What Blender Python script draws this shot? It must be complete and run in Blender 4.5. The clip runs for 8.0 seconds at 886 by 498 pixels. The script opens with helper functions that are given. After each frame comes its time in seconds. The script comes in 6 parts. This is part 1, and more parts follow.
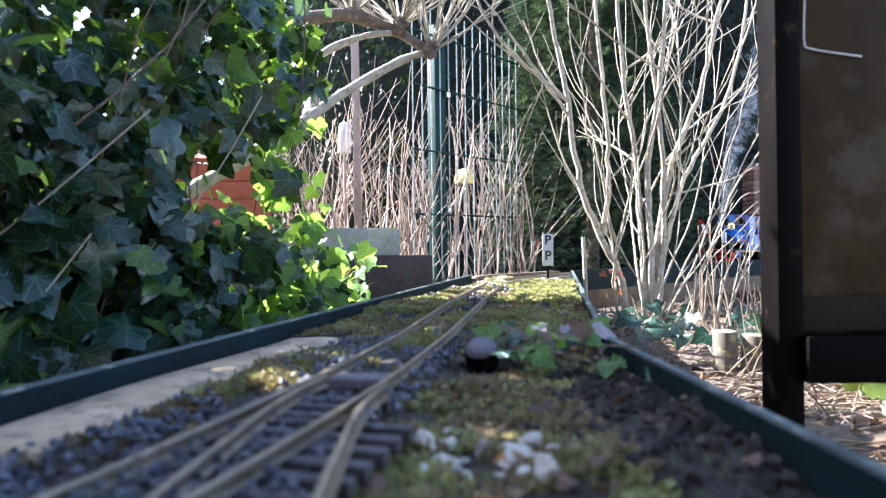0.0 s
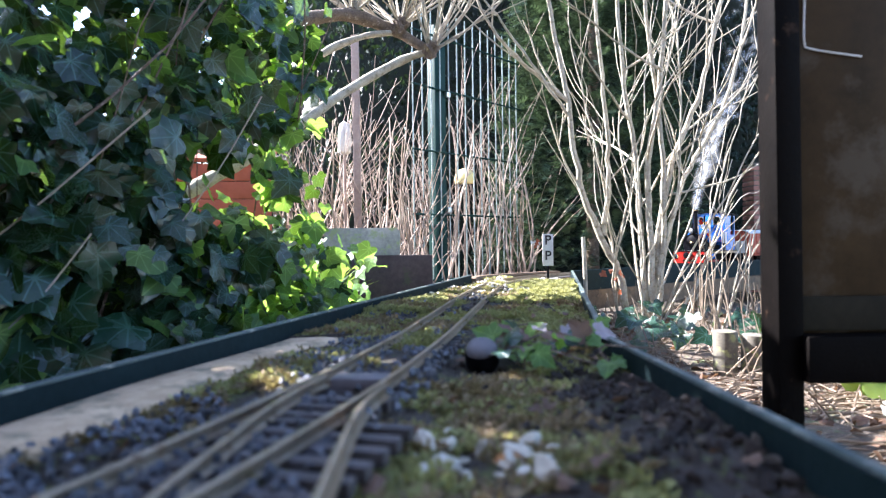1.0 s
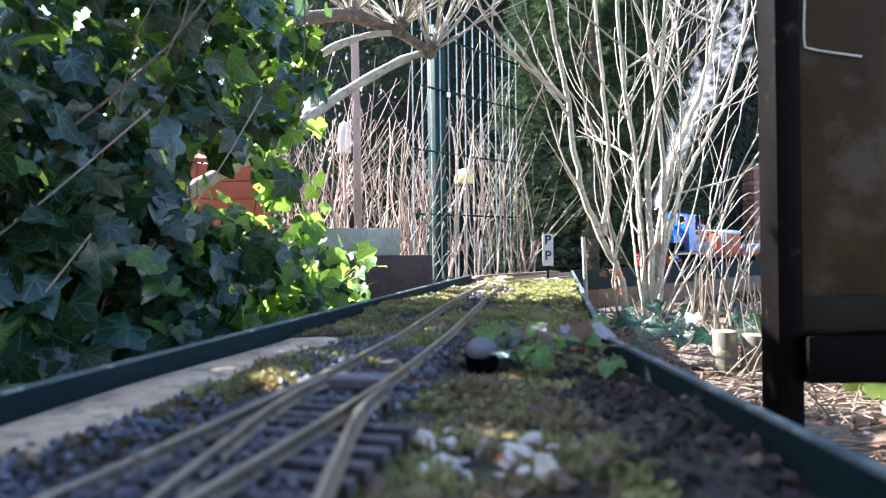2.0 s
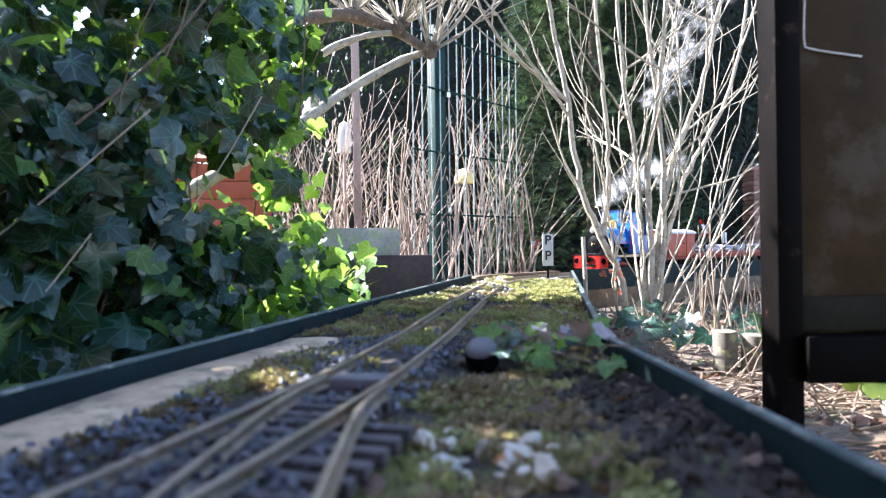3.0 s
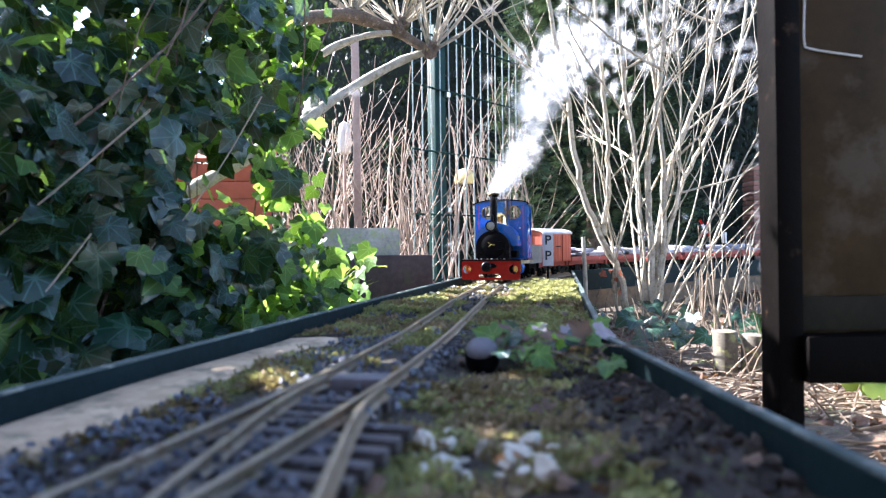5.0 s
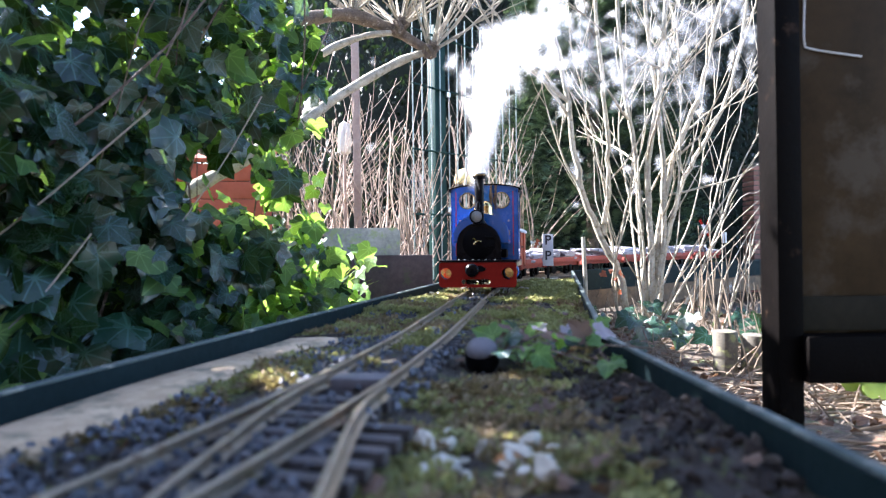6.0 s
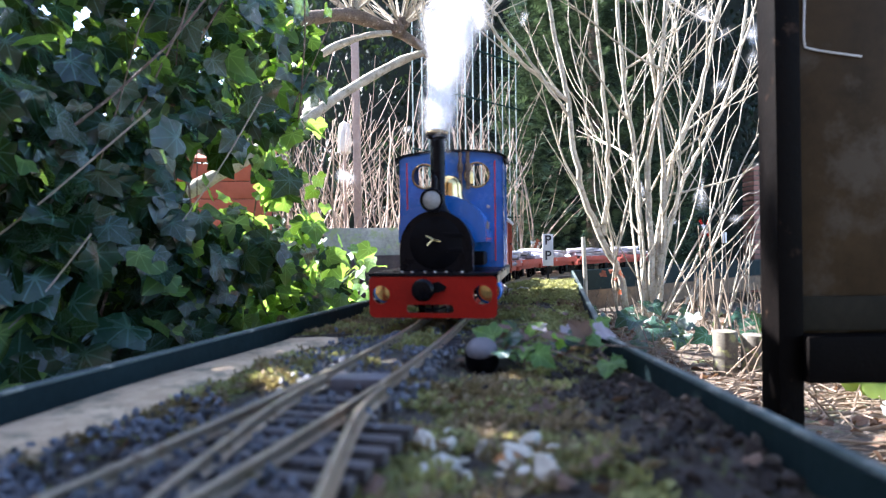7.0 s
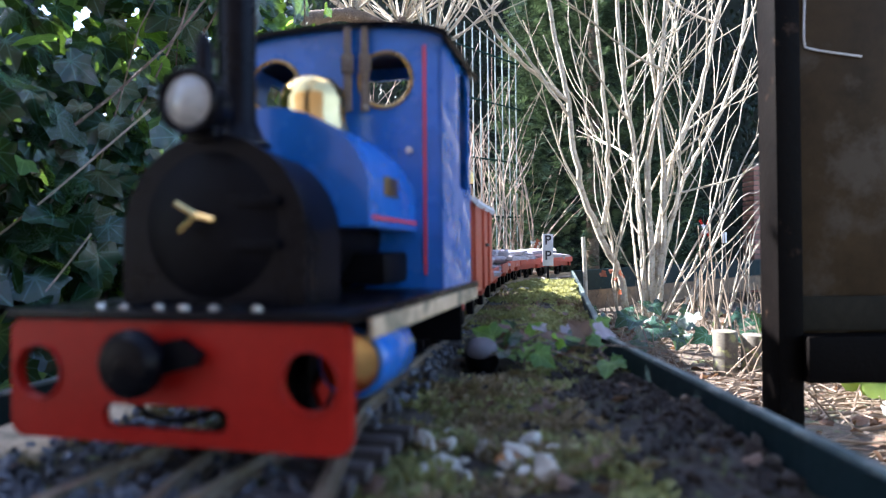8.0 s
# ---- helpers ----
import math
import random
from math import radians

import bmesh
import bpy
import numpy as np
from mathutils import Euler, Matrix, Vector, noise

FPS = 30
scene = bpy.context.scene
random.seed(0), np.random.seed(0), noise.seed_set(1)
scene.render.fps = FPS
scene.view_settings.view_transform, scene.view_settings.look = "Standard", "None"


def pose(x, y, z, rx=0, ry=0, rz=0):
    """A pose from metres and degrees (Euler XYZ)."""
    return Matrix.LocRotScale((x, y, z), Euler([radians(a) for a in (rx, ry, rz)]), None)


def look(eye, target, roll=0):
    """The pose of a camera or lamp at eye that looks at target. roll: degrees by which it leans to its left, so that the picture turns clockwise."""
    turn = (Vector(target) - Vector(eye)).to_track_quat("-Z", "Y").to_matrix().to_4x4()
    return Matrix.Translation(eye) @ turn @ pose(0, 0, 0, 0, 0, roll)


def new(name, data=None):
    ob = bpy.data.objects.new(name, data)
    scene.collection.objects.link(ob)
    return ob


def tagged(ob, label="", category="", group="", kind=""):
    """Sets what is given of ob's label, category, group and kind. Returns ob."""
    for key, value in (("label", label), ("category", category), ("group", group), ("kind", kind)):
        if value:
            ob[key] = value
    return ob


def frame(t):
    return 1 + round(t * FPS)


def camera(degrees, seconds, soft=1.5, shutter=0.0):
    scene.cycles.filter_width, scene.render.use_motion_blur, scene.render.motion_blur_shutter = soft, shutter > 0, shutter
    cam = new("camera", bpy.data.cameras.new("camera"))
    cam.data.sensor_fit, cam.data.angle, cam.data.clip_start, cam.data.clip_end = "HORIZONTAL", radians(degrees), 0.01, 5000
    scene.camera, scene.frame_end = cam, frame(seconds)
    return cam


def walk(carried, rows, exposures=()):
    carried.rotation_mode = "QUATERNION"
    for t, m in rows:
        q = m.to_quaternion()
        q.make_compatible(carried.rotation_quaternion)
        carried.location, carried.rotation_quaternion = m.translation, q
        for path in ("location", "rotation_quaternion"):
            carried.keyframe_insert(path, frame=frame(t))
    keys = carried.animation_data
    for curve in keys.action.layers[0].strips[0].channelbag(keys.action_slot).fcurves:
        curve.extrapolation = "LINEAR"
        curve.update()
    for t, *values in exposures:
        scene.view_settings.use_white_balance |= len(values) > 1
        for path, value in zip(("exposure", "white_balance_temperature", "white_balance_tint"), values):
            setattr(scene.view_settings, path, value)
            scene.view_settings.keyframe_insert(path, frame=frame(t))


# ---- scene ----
cam = camera(70, 8.0, soft=1.25)
CAM = pose(0, 0, 0.086, 89.34, 0, 0) @ pose(0, 0, 0, 0, 0, -0.7)
walk(cam, [(0.0, CAM), (8.0, CAM)])
cam.data.dof.use_dof = True
cam.data.dof.focus_distance = 1.9
cam.data.dof.aperture_fstop = 8.0

# ---------------------------------------------------------------- light
world = bpy.data.worlds.new("sky_world")
scene.world = world
world.use_nodes = True
wn = world.node_tree.nodes
wsky = wn.new("ShaderNodeTexSky")
wsky.sky_type = "NISHITA"
wsky.sun_disc = False
SUN_EL, SUN_X, SUN_Y = 38.0, -0.92, 0.39
wsky.sun_elevation = radians(SUN_EL)
wsky.sun_rotation = math.atan2(SUN_X, SUN_Y)
world.node_tree.links.new(wsky.outputs[0], wn["Background"].inputs[0])
wn["Background"].inputs[1].default_value = 0.10
sun_lamp = bpy.data.lights.new("sun", "SUN")
sun_lamp.energy, sun_lamp.angle, sun_lamp.color = 5.0, radians(0.5), (1.0, 0.95, 0.88)
sun = new("sun", sun_lamp)
ce = math.cos(radians(SUN_EL))
hl = math.hypot(SUN_X, SUN_Y)
sun.matrix_world = look((SUN_X / hl * ce * 20, SUN_Y / hl * ce * 20, math.sin(radians(SUN_EL)) * 20), (0, 0, 0))
scene.cycles.transparent_max_bounces = 120
scene.view_settings.exposure = 2.85
scene.view_settings.use_white_balance = True
scene.view_settings.white_balance_temperature, scene.view_settings.white_balance_tint = 5950, 15


# ---------------------------------------------------------------- materials
def node(nt, kind, **values):
    n = nt.nodes.new(kind)
    for k, v in values.items():
        n.inputs[k.replace("_", " ")].default_value = v
    return n


def mat(name, c1, c2, scale=20.0, rough=0.7, bump=0.3, metal=0.0, spec=0.5, fine=6.0, island=0.0, spot=None, spot_at=0.62, depth=0.002, coat=0.0, each=0.0):
    """Two colours mixed by a coarse and a fine noise, relief from the fine one, stains of a third colour."""
    m = bpy.data.materials.new(name)
    m.use_nodes = True
    nt = m.node_tree
    ln = nt.links.new
    b = nt.nodes["Principled BSDF"]
    b.inputs["Metallic"].default_value = metal
    b.inputs["Coat Weight"].default_value = coat
    b.inputs["Specular IOR Level"].default_value = spec
    tc = nt.nodes.new("ShaderNodeTexCoord")
    n1 = node(nt, "ShaderNodeTexNoise", Scale=scale, Detail=5.0, Roughness=0.6)
    n2 = node(nt, "ShaderNodeTexNoise", Scale=scale * fine, Detail=4.0, Roughness=0.7)
    ln(tc.outputs["Object"], n1.inputs["Vector"])
    ln(tc.outputs["Object"], n2.inputs["Vector"])
    ramp = nt.nodes.new("ShaderNodeValToRGB")
    ramp.color_ramp.elements[0].position, ramp.color_ramp.elements[1].position = 0.36, 0.64
    ramp.color_ramp.elements[0].color = (*c1, 1)
    ramp.color_ramp.elements[1].color = (*c2, 1)
    add = nt.nodes.new("ShaderNodeMath")
    add.operation = "MULTIPLY_ADD"
    add.inputs[1].default_value = 0.45
    ln(n2.outputs[0], add.inputs[0])
    half = nt.nodes.new("ShaderNodeMath")
    half.operation = "MULTIPLY"
    half.inputs[1].default_value = 0.55
    ln(n1.outputs[0], half.inputs[0])
    ln(half.outputs[0], add.inputs[2])
    ln(add.outputs[0], ramp.inputs[0])
    col = ramp.outputs[0]
    if spot:
        n3 = node(nt, "ShaderNodeTexNoise", Scale=scale * 1.7, Detail=6.0, Roughness=0.65)
        mp = nt.nodes.new("ShaderNodeMapping")
        mp.inputs["Location"].default_value = (3.1, 1.7, 5.3)
        ln(tc.outputs["Object"], mp.inputs[0])
        ln(mp.outputs[0], n3.inputs["Vector"])
        r3 = nt.nodes.new("ShaderNodeValToRGB")
        r3.color_ramp.elements[0].position, r3.color_ramp.elements[1].position = spot_at - 0.05, spot_at + 0.05
        ln(n3.outputs[0], r3.inputs[0])
        mx = nt.nodes.new("ShaderNodeMix")
        mx.data_type = "RGBA"
        mx.inputs[7].default_value = (*spot, 1)
        ln(r3.outputs[0], mx.inputs[0])
        ln(col, mx.inputs[6])
        col = mx.outputs[2]
    if island or each:
        geo = nt.nodes.new("ShaderNodeNewGeometry") if island else nt.nodes.new("ShaderNodeObjectInfo")
        mr = nt.nodes.new("ShaderNodeMapRange")
        k = island or each
        mr.inputs[3].default_value, mr.inputs[4].default_value = 1 - k, 1 + k
        ln(geo.outputs["Random Per Island" if island else "Random"], mr.inputs[0])
        hv = nt.nodes.new("ShaderNodeHueSaturation")
        ln(mr.outputs[0], hv.inputs["Value"])
        ln(col, hv.inputs["Color"])
        col = hv.outputs[0]
    ln(col, b.inputs["Base Color"])
    rr = nt.nodes.new("ShaderNodeMapRange")
    rr.inputs[3].default_value, rr.inputs[4].default_value = max(0.03, rough - 0.18), min(1.0, rough + 0.18)
    ln(n1.outputs[0], rr.inputs[0])
    ln(rr.outputs[0], b.inputs["Roughness"])
    if bump:
        bp = nt.nodes.new("ShaderNodeBump")
        bp.inputs["Strength"].default_value, bp.inputs["Distance"].default_value = bump, depth
        ln(n2.outputs[0], bp.inputs["Height"])
        ln(bp.outputs[0], b.inputs["Normal"])
    return m


def leaf_mat(name, c1, c2, glow, through_part=0.4, rough=0.35, veins=False, spread=0.35, scale=25.0):
    """A leaf: glossy face with its own tone, light that comes through it, and pale veins where asked."""
    m = mat(name, c1, c2, scale, rough, 0.25, island=spread)
    nt = m.node_tree
    ln = nt.links.new
    b = nt.nodes["Principled BSDF"]
    out = nt.nodes["Material Output"]
    tr = nt.nodes.new("ShaderNodeBsdfTranslucent")
    tr.inputs[0].default_value = (*glow, 1)
    mix = nt.nodes.new("ShaderNodeMixShader")
    mix.inputs[0].default_value = through_part
    ln(b.outputs[0], mix.inputs[1])
    ln(tr.outputs[0], mix.inputs[2])
    ln(mix.outputs[0], out.inputs[0])
    if veins:
        uv = nt.nodes.new("ShaderNodeUVMap")
        sp = nt.nodes.new("ShaderNodeSeparateXYZ")
        ln(uv.outputs[0], sp.inputs[0])

        def op(kind, a, bb=None):
            n = nt.nodes.new("ShaderNodeMath")
            n.operation = kind
            for i, v in enumerate((a, bb)):
                if v is None:
                    continue
                if isinstance(v, float):
                    n.inputs[i].default_value = v
                else:
                    ln(v, n.inputs[i])
            return n.outputs[0]
        ang = op("ARCTAN2", sp.outputs[0], sp.outputs[1])
        near = op("PINGPONG", ang, 0.36)
        rad = op("SQRT", op("ADD", op("MULTIPLY", sp.outputs[0], sp.outputs[0]), op("MULTIPLY", sp.outputs[1], sp.outputs[1])))
        wide = op("MULTIPLY", near, rad)
        line = op("LESS_THAN", wide, 0.019)
        src = b.inputs["Base Color"].links[0].from_socket
        mx = nt.nodes.new("ShaderNodeMix")
        mx.data_type = "RGBA"
        mx.inputs[7].default_value = (c2[0] * 5.0, c2[1] * 3.6, c2[2] * 4.0, 1)
        ln(op("MULTIPLY", line, 0.7), mx.inputs[0])
        ln(src, mx.inputs[6])
        ln(mx.outputs[2], b.inputs["Base Color"])
    return m


M = {}
M["rail"] = mat("weathered_rail", (0.22, 0.175, 0.125), (0.42, 0.35, 0.27), 60, 0.38, 0.2, metal=0.75, spot=(0.14, 0.08, 0.05))
M["sleeper"] = mat("sleeper_plastic", (0.026, 0.022, 0.024), (0.075, 0.066, 0.072), 60, 0.6, 0.4, each=0.3)
# pale colour for the painted highlight on the stand's panel
M["highlight_pale"] = mat("highlight_pale", (0.45, 0.44, 0.42), (0.6, 0.6, 0.58), 60, 0.3, 0.0)
M["soil"] = mat("dark_soil", (0.014, 0.011, 0.010), (0.060, 0.046, 0.040), 35, 0.95, 0.9, spot=(0.12, 0.10, 0.07), depth=0.006)
M["bed"] = mat("mossy_bed", (0.020, 0.016, 0.014), (0.075, 0.058, 0.046), 45, 0.95, 1.0, spot=(0.09, 0.10, 0.03), spot_at=0.58, depth=0.006)
M["moss"] = leaf_mat("moss", (0.12, 0.13, 0.045), (0.34, 0.33, 0.14), (0.42, 0.42, 0.14), 0.3, 0.85, False, 0.45, 18.0)
M["slate"] = mat("slate_ballast", (0.012, 0.014, 0.020), (0.13, 0.145, 0.18), 80, 0.45, 0.5, island=0.5)
M["pebble"] = mat("pale_pebbles", (0.34, 0.31, 0.25), (0.60, 0.57, 0.50), 60, 0.55, 0.3, each=0.2)
M["pebble_o"] = mat("orange_pebble", (0.5, 0.24, 0.09), (0.62, 0.34, 0.16), 60, 0.5, 0.3)
M["green_paint"] = mat("dark_green_paint", (0.004, 0.011, 0.013), (0.009, 0.020, 0.023), 18, 0.7, 0.3, spec=0.12, spot=(0.04, 0.055, 0.045), spot_at=0.68)
# paler green that stands in for sky reflected on the edging tops
M["sheen_paint"] = mat("sky_sheen_paint", (0.035, 0.055, 0.058), (0.10, 0.13, 0.125), 26, 0.55, 0.3, spot=(0.26, 0.27, 0.24), spot_at=0.6)
M["strip"] = mat("pale_timber", (0.36, 0.25, 0.15), (0.64, 0.48, 0.32), 14, 0.85, 0.6, spot=(0.2, 0.17, 0.11), spot_at=0.58)
M["wood_old"] = mat("old_timber", (0.075, 0.048, 0.028), (0.18, 0.12, 0.07), 12, 0.85, 0.7, spot=(0.08, 0.06, 0.04))
M["board_brown"] = mat("brown_boards", (0.032, 0.022, 0.024), (0.075, 0.054, 0.056), 10, 0.8, 0.5, spot=(0.05, 0.055, 0.03))
M["ledge"] = mat("lichen_board", (0.16, 0.165, 0.14), (0.32, 0.32, 0.28), 14, 0.9, 0.6, spot=(0.22, 0.26, 0.13), spot_at=0.55)
M["earth"] = mat("garden_earth", (0.06, 0.045, 0.035), (0.19, 0.15, 0.115), 9, 0.95, 0.9, fine=8, spot=(0.10, 0.13, 0.05), spot_at=0.6, depth=0.01)
M["log"] = mat("grey_log", (0.075, 0.068, 0.055), (0.17, 0.15, 0.12), 30, 0.9, 0.6, spot=(0.25, 0.26, 0.12), spot_at=0.6)
M["fence"] = mat("green_fence_paint", (0.002, 0.023, 0.020), (0.005, 0.038, 0.033), 9, 0.5, 0.1, spec=0.2, spot=(0.05, 0.12, 0.09), spot_at=0.68)
# upright wires made paler than the green rods, for sun glinting on them
M["wire"] = mat("sunlit_fence_wire", (0.24, 0.30, 0.28), (0.42, 0.48, 0.45), 30, 0.35, 0.1)
M["steel"] = mat("zinc_clip", (0.5, 0.5, 0.5), (0.7, 0.7, 0.7), 60, 0.35, 0.1, metal=1.0)
M["bark"] = mat("pale_bark", (0.27, 0.23, 0.17), (0.52, 0.47, 0.38), 40, 0.85, 0.5, spot=(0.22, 0.19, 0.12), spot_at=0.6)
M["bark_dark"] = mat("branch_bark", (0.085, 0.058, 0.042), (0.24, 0.18, 0.135), 55, 0.85, 1.0, spot=(0.36, 0.30, 0.24), spot_at=0.62, depth=0.004)
M["cane"] = mat("dry_canes", (0.20, 0.13, 0.095), (0.52, 0.42, 0.34), 6, 0.8, 0.2, each=0.4)
M["straw"] = mat("dead_stalks", (0.14, 0.10, 0.066), (0.32, 0.25, 0.185), 6, 0.85, 0.2, island=0.35)
M["deadleaf"] = leaf_mat("dead_leaf", (0.07, 0.04, 0.028), (0.17, 0.10, 0.065), (0.25, 0.13, 0.06), 0.2, 0.7)
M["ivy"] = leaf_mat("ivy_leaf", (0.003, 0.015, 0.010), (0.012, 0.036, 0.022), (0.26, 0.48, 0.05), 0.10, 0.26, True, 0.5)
M["rust_leaf"] = leaf_mat("rusty_leaf", (0.16, 0.045, 0.022), (0.28, 0.09, 0.05), (0.4, 0.12, 0.05), 0.25, 0.7)
M["pale_petal"] = leaf_mat("pale_petal", (0.55, 0.54, 0.5), (0.75, 0.74, 0.7), (0.6, 0.6, 0.5), 0.3, 0.5)
M["faded_leaf"] = leaf_mat("faded_leaf", (0.22, 0.19, 0.20), (0.36, 0.31, 0.33), (0.3, 0.26, 0.26), 0.2, 0.6)
M["moss_dry"] = leaf_mat("dry_moss", (0.10, 0.07, 0.045), (0.28, 0.21, 0.13), (0.34, 0.28, 0.10), 0.3, 0.85, False, 0.5, 22.0)
M["ivy"].node_tree.nodes["Principled BSDF"].inputs["Coat Weight"].default_value = 0.22
M["ivy"].node_tree.nodes["Principled BSDF"].inputs["Coat Roughness"].default_value = 0.16
M["ivy"].node_tree.nodes["Principled BSDF"].inputs["Specular IOR Level"].default_value = 0.36
# brighter, more see-through ivy leaf that stands in for leaves lit from behind
M["ivy_lit"] = leaf_mat("lit_ivy_leaf", (0.035, 0.10, 0.025), (0.075, 0.16, 0.04), (0.34, 0.56, 0.08), 0.5, 0.4, True, 0.25)
M["hedge"] = leaf_mat("hedge_leaf", (0.004, 0.010, 0.007), (0.015, 0.031, 0.020), (0.05, 0.10, 0.025), 0.12, 0.38, False, 0.6)
M["hedge"].node_tree.nodes["Principled BSDF"].inputs["Specular IOR Level"].default_value = 0.3
M["hedge_backing"] = mat("hedge_shade", (0.006, 0.009, 0.006), (0.02, 0.028, 0.018), 6, 0.95, 0.4)
M["conifer"] = leaf_mat("conifer_spray", (0.02, 0.045, 0.022), (0.065, 0.10, 0.06), (0.11, 0.17, 0.07), 0.2, 0.45, False, 0.5)
M["grass"] = leaf_mat("grass_blade", (0.10, 0.17, 0.03), (0.2, 0.28, 0.06), (0.4, 0.5, 0.08), 0.4, 0.5, False, 0.3)
M["black"] = mat("black_paint", (0.002, 0.002, 0.003), (0.005, 0.005, 0.007), 40, 0.45, 0.1, spec=0.06)
M["smoke_black"] = mat("satin_black", (0.002, 0.002, 0.003), (0.005, 0.005, 0.008), 40, 0.3, 0.06, spec=0.10)
M["blue"] = mat("blue_enamel", (0.012, 0.105, 0.40), (0.018, 0.14, 0.52), 25, 0.28, 0.05, coat=0.4)
M["red"] = mat("red_enamel", (0.23, 0.006, 0.0035), (0.31, 0.010, 0.005), 25, 0.4, 0.08, spec=0.22)
M["lining"] = mat("red_lining", (0.5, 0.03, 0.05), (0.6, 0.05, 0.07), 40, 0.4, 0.0)
M["brass"] = mat("polished_brass", (0.75, 0.50, 0.18), (0.9, 0.66, 0.30), 30, 0.16, 0.05, metal=1.0)
M["old_brass"] = mat("dull_brass", (0.30, 0.20, 0.08), (0.45, 0.32, 0.15), 30, 0.3, 0.1, metal=1.0)
M["lens"] = mat("lamp_lens", (0.20, 0.20, 0.20), (0.34, 0.34, 0.33), 60, 0.15, 0.0)
M["tender"] = mat("grey_tender", (0.14, 0.135, 0.13), (0.24, 0.23, 0.22), 30, 0.6, 0.2)
M["van"] = mat("van_red_oxide", (0.30, 0.050, 0.024), (0.40, 0.078, 0.034), 30, 0.6, 0.3)
M["van_roof"] = mat("pale_grey_roof", (0.46, 0.47, 0.52), (0.62, 0.63, 0.68), 30, 0.6, 0.2)
M["wagon"] = mat("wagon_red", (0.24, 0.035, 0.025), (0.36, 0.06, 0.035), 40, 0.65, 0.3)
M["load"] = mat("slate_load", (0.20, 0.19, 0.23), (0.44, 0.42, 0.46), 30, 0.6, 0.4, each=0.35)
M["sign"] = mat("white_sign", (0.50, 0.50, 0.53), (0.62, 0.62, 0.65), 40, 0.5, 0.1)
M["ink"] = mat("black_ink", (0.012, 0.012, 0.02), (0.02, 0.02, 0.03), 40, 0.5, 0.0)
M["frame_dark"] = mat("dark_frame", (0.0016, 0.0012, 0.0012), (0.004, 0.003, 0.0026), 25, 0.6, 0.3, spec=0.05, spot=(0.03, 0.018, 0.012), spot_at=0.68)
M["panel"] = mat("smoked_panel", (0.020, 0.012, 0.005), (0.045, 0.028, 0.012), 5, 0.4, 0.1, spec=0.12, spot=(0.06, 0.048, 0.034), spot_at=0.6)
M["strip_dark"] = mat("dusty_strip", (0.012, 0.011, 0.007), (0.024, 0.021, 0.014), 20, 0.7, 0.2, spec=0.08)
M["tie_grey"] = mat("grey_plastic", (0.07, 0.065, 0.075), (0.13, 0.12, 0.135), 30, 0.6, 0.2)
M["orange"] = mat("orange_boards", (0.27, 0.055, 0.027), (0.36, 0.085, 0.042), 10, 0.7, 0.3)
M["pinkwood"] = mat("pinkish_post", (0.27, 0.19, 0.16), (0.40, 0.31, 0.27), 16, 0.8, 0.3)
# dark, so that the unseen blocking wall throws little light back
M["wall"] = mat("light_block_render", (0.07, 0.055, 0.045), (0.11, 0.085, 0.07), 4, 0.9, 0.3)
M["yellow"] = mat("yellow_cup", (0.72, 0.55, 0.18), (0.85, 0.75, 0.42), 20, 0.6, 0.2, spot=(0.5, 0.25, 0.05))
M["white_cap"] = mat("white_lantern", (0.5, 0.48, 0.44), (0.68, 0.66, 0.6), 20, 0.5, 0.1)
M["brickred"] = mat("brick_red", (0.22, 0.10, 0.08), (0.33, 0.17, 0.13), 30, 0.85, 0.4, each=0.25)


# ---------------------------------------------------------------- building blocks
def thing(name, label, category, at=None, group="", kind=""):
    ob = new(name)
    ob.empty_display_size = 0.02
    if at is not None:
        ob.matrix_world = at
    return tagged(ob, label, category, group, kind)


def mesh_of(name, bm, material, smooth=True):
    me = bpy.data.meshes.new(name)
    bm.normal_update()
    bm.to_mesh(me)
    bm.free()
    if smooth:
        me.shade_smooth()
        me.set_sharp_from_angle(angle=radians(38))
    me.materials.append(material)
    return me


def part(name, bm, material, parent=None, label="", smooth=True):
    ob = new(name, mesh_of(name, bm, material, smooth))
    if parent is not None:
        ob.parent = parent
    return tagged(ob, label)


def single(name, bm, material, label, category="", kind="", group="", smooth=True):
    return tagged(part(name, bm, material, None, label, smooth), label, category, group, kind)


def raw(name, verts, faces, material, uvs=None):
    me = bpy.data.meshes.new(name)
    me.from_pydata(verts, [], faces)
    if uvs is not None:
        layer = me.uv_layers.new(name="leaf")
        layer.data.foreach_set("uv", np.asarray(uvs, dtype=np.float32).ravel())
    me.materials.append(material)
    me.update()
    return me


def box(bm, c, s, bev=0.0, rot=None, seg=2):
    made = bmesh.ops.create_cube(bm, size=1.0)["verts"]
    for v in made:
        v.co = Vector((v.co.x * s[0], v.co.y * s[1], v.co.z * s[2]))
    if bev:
        edges = list({e for v in made for e in v.link_edges})
        res = bmesh.ops.bevel(bm, geom=edges, offset=bev, segments=seg, affect="EDGES", profile=0.6)
        made = list({v for f in res["faces"] for v in f.verts} | {v for v in made if v.is_valid})
    for v in made:
        p = v.co
        if rot is not None:
            p = rot @ p
        v.co = p + Vector(c)
    return bm


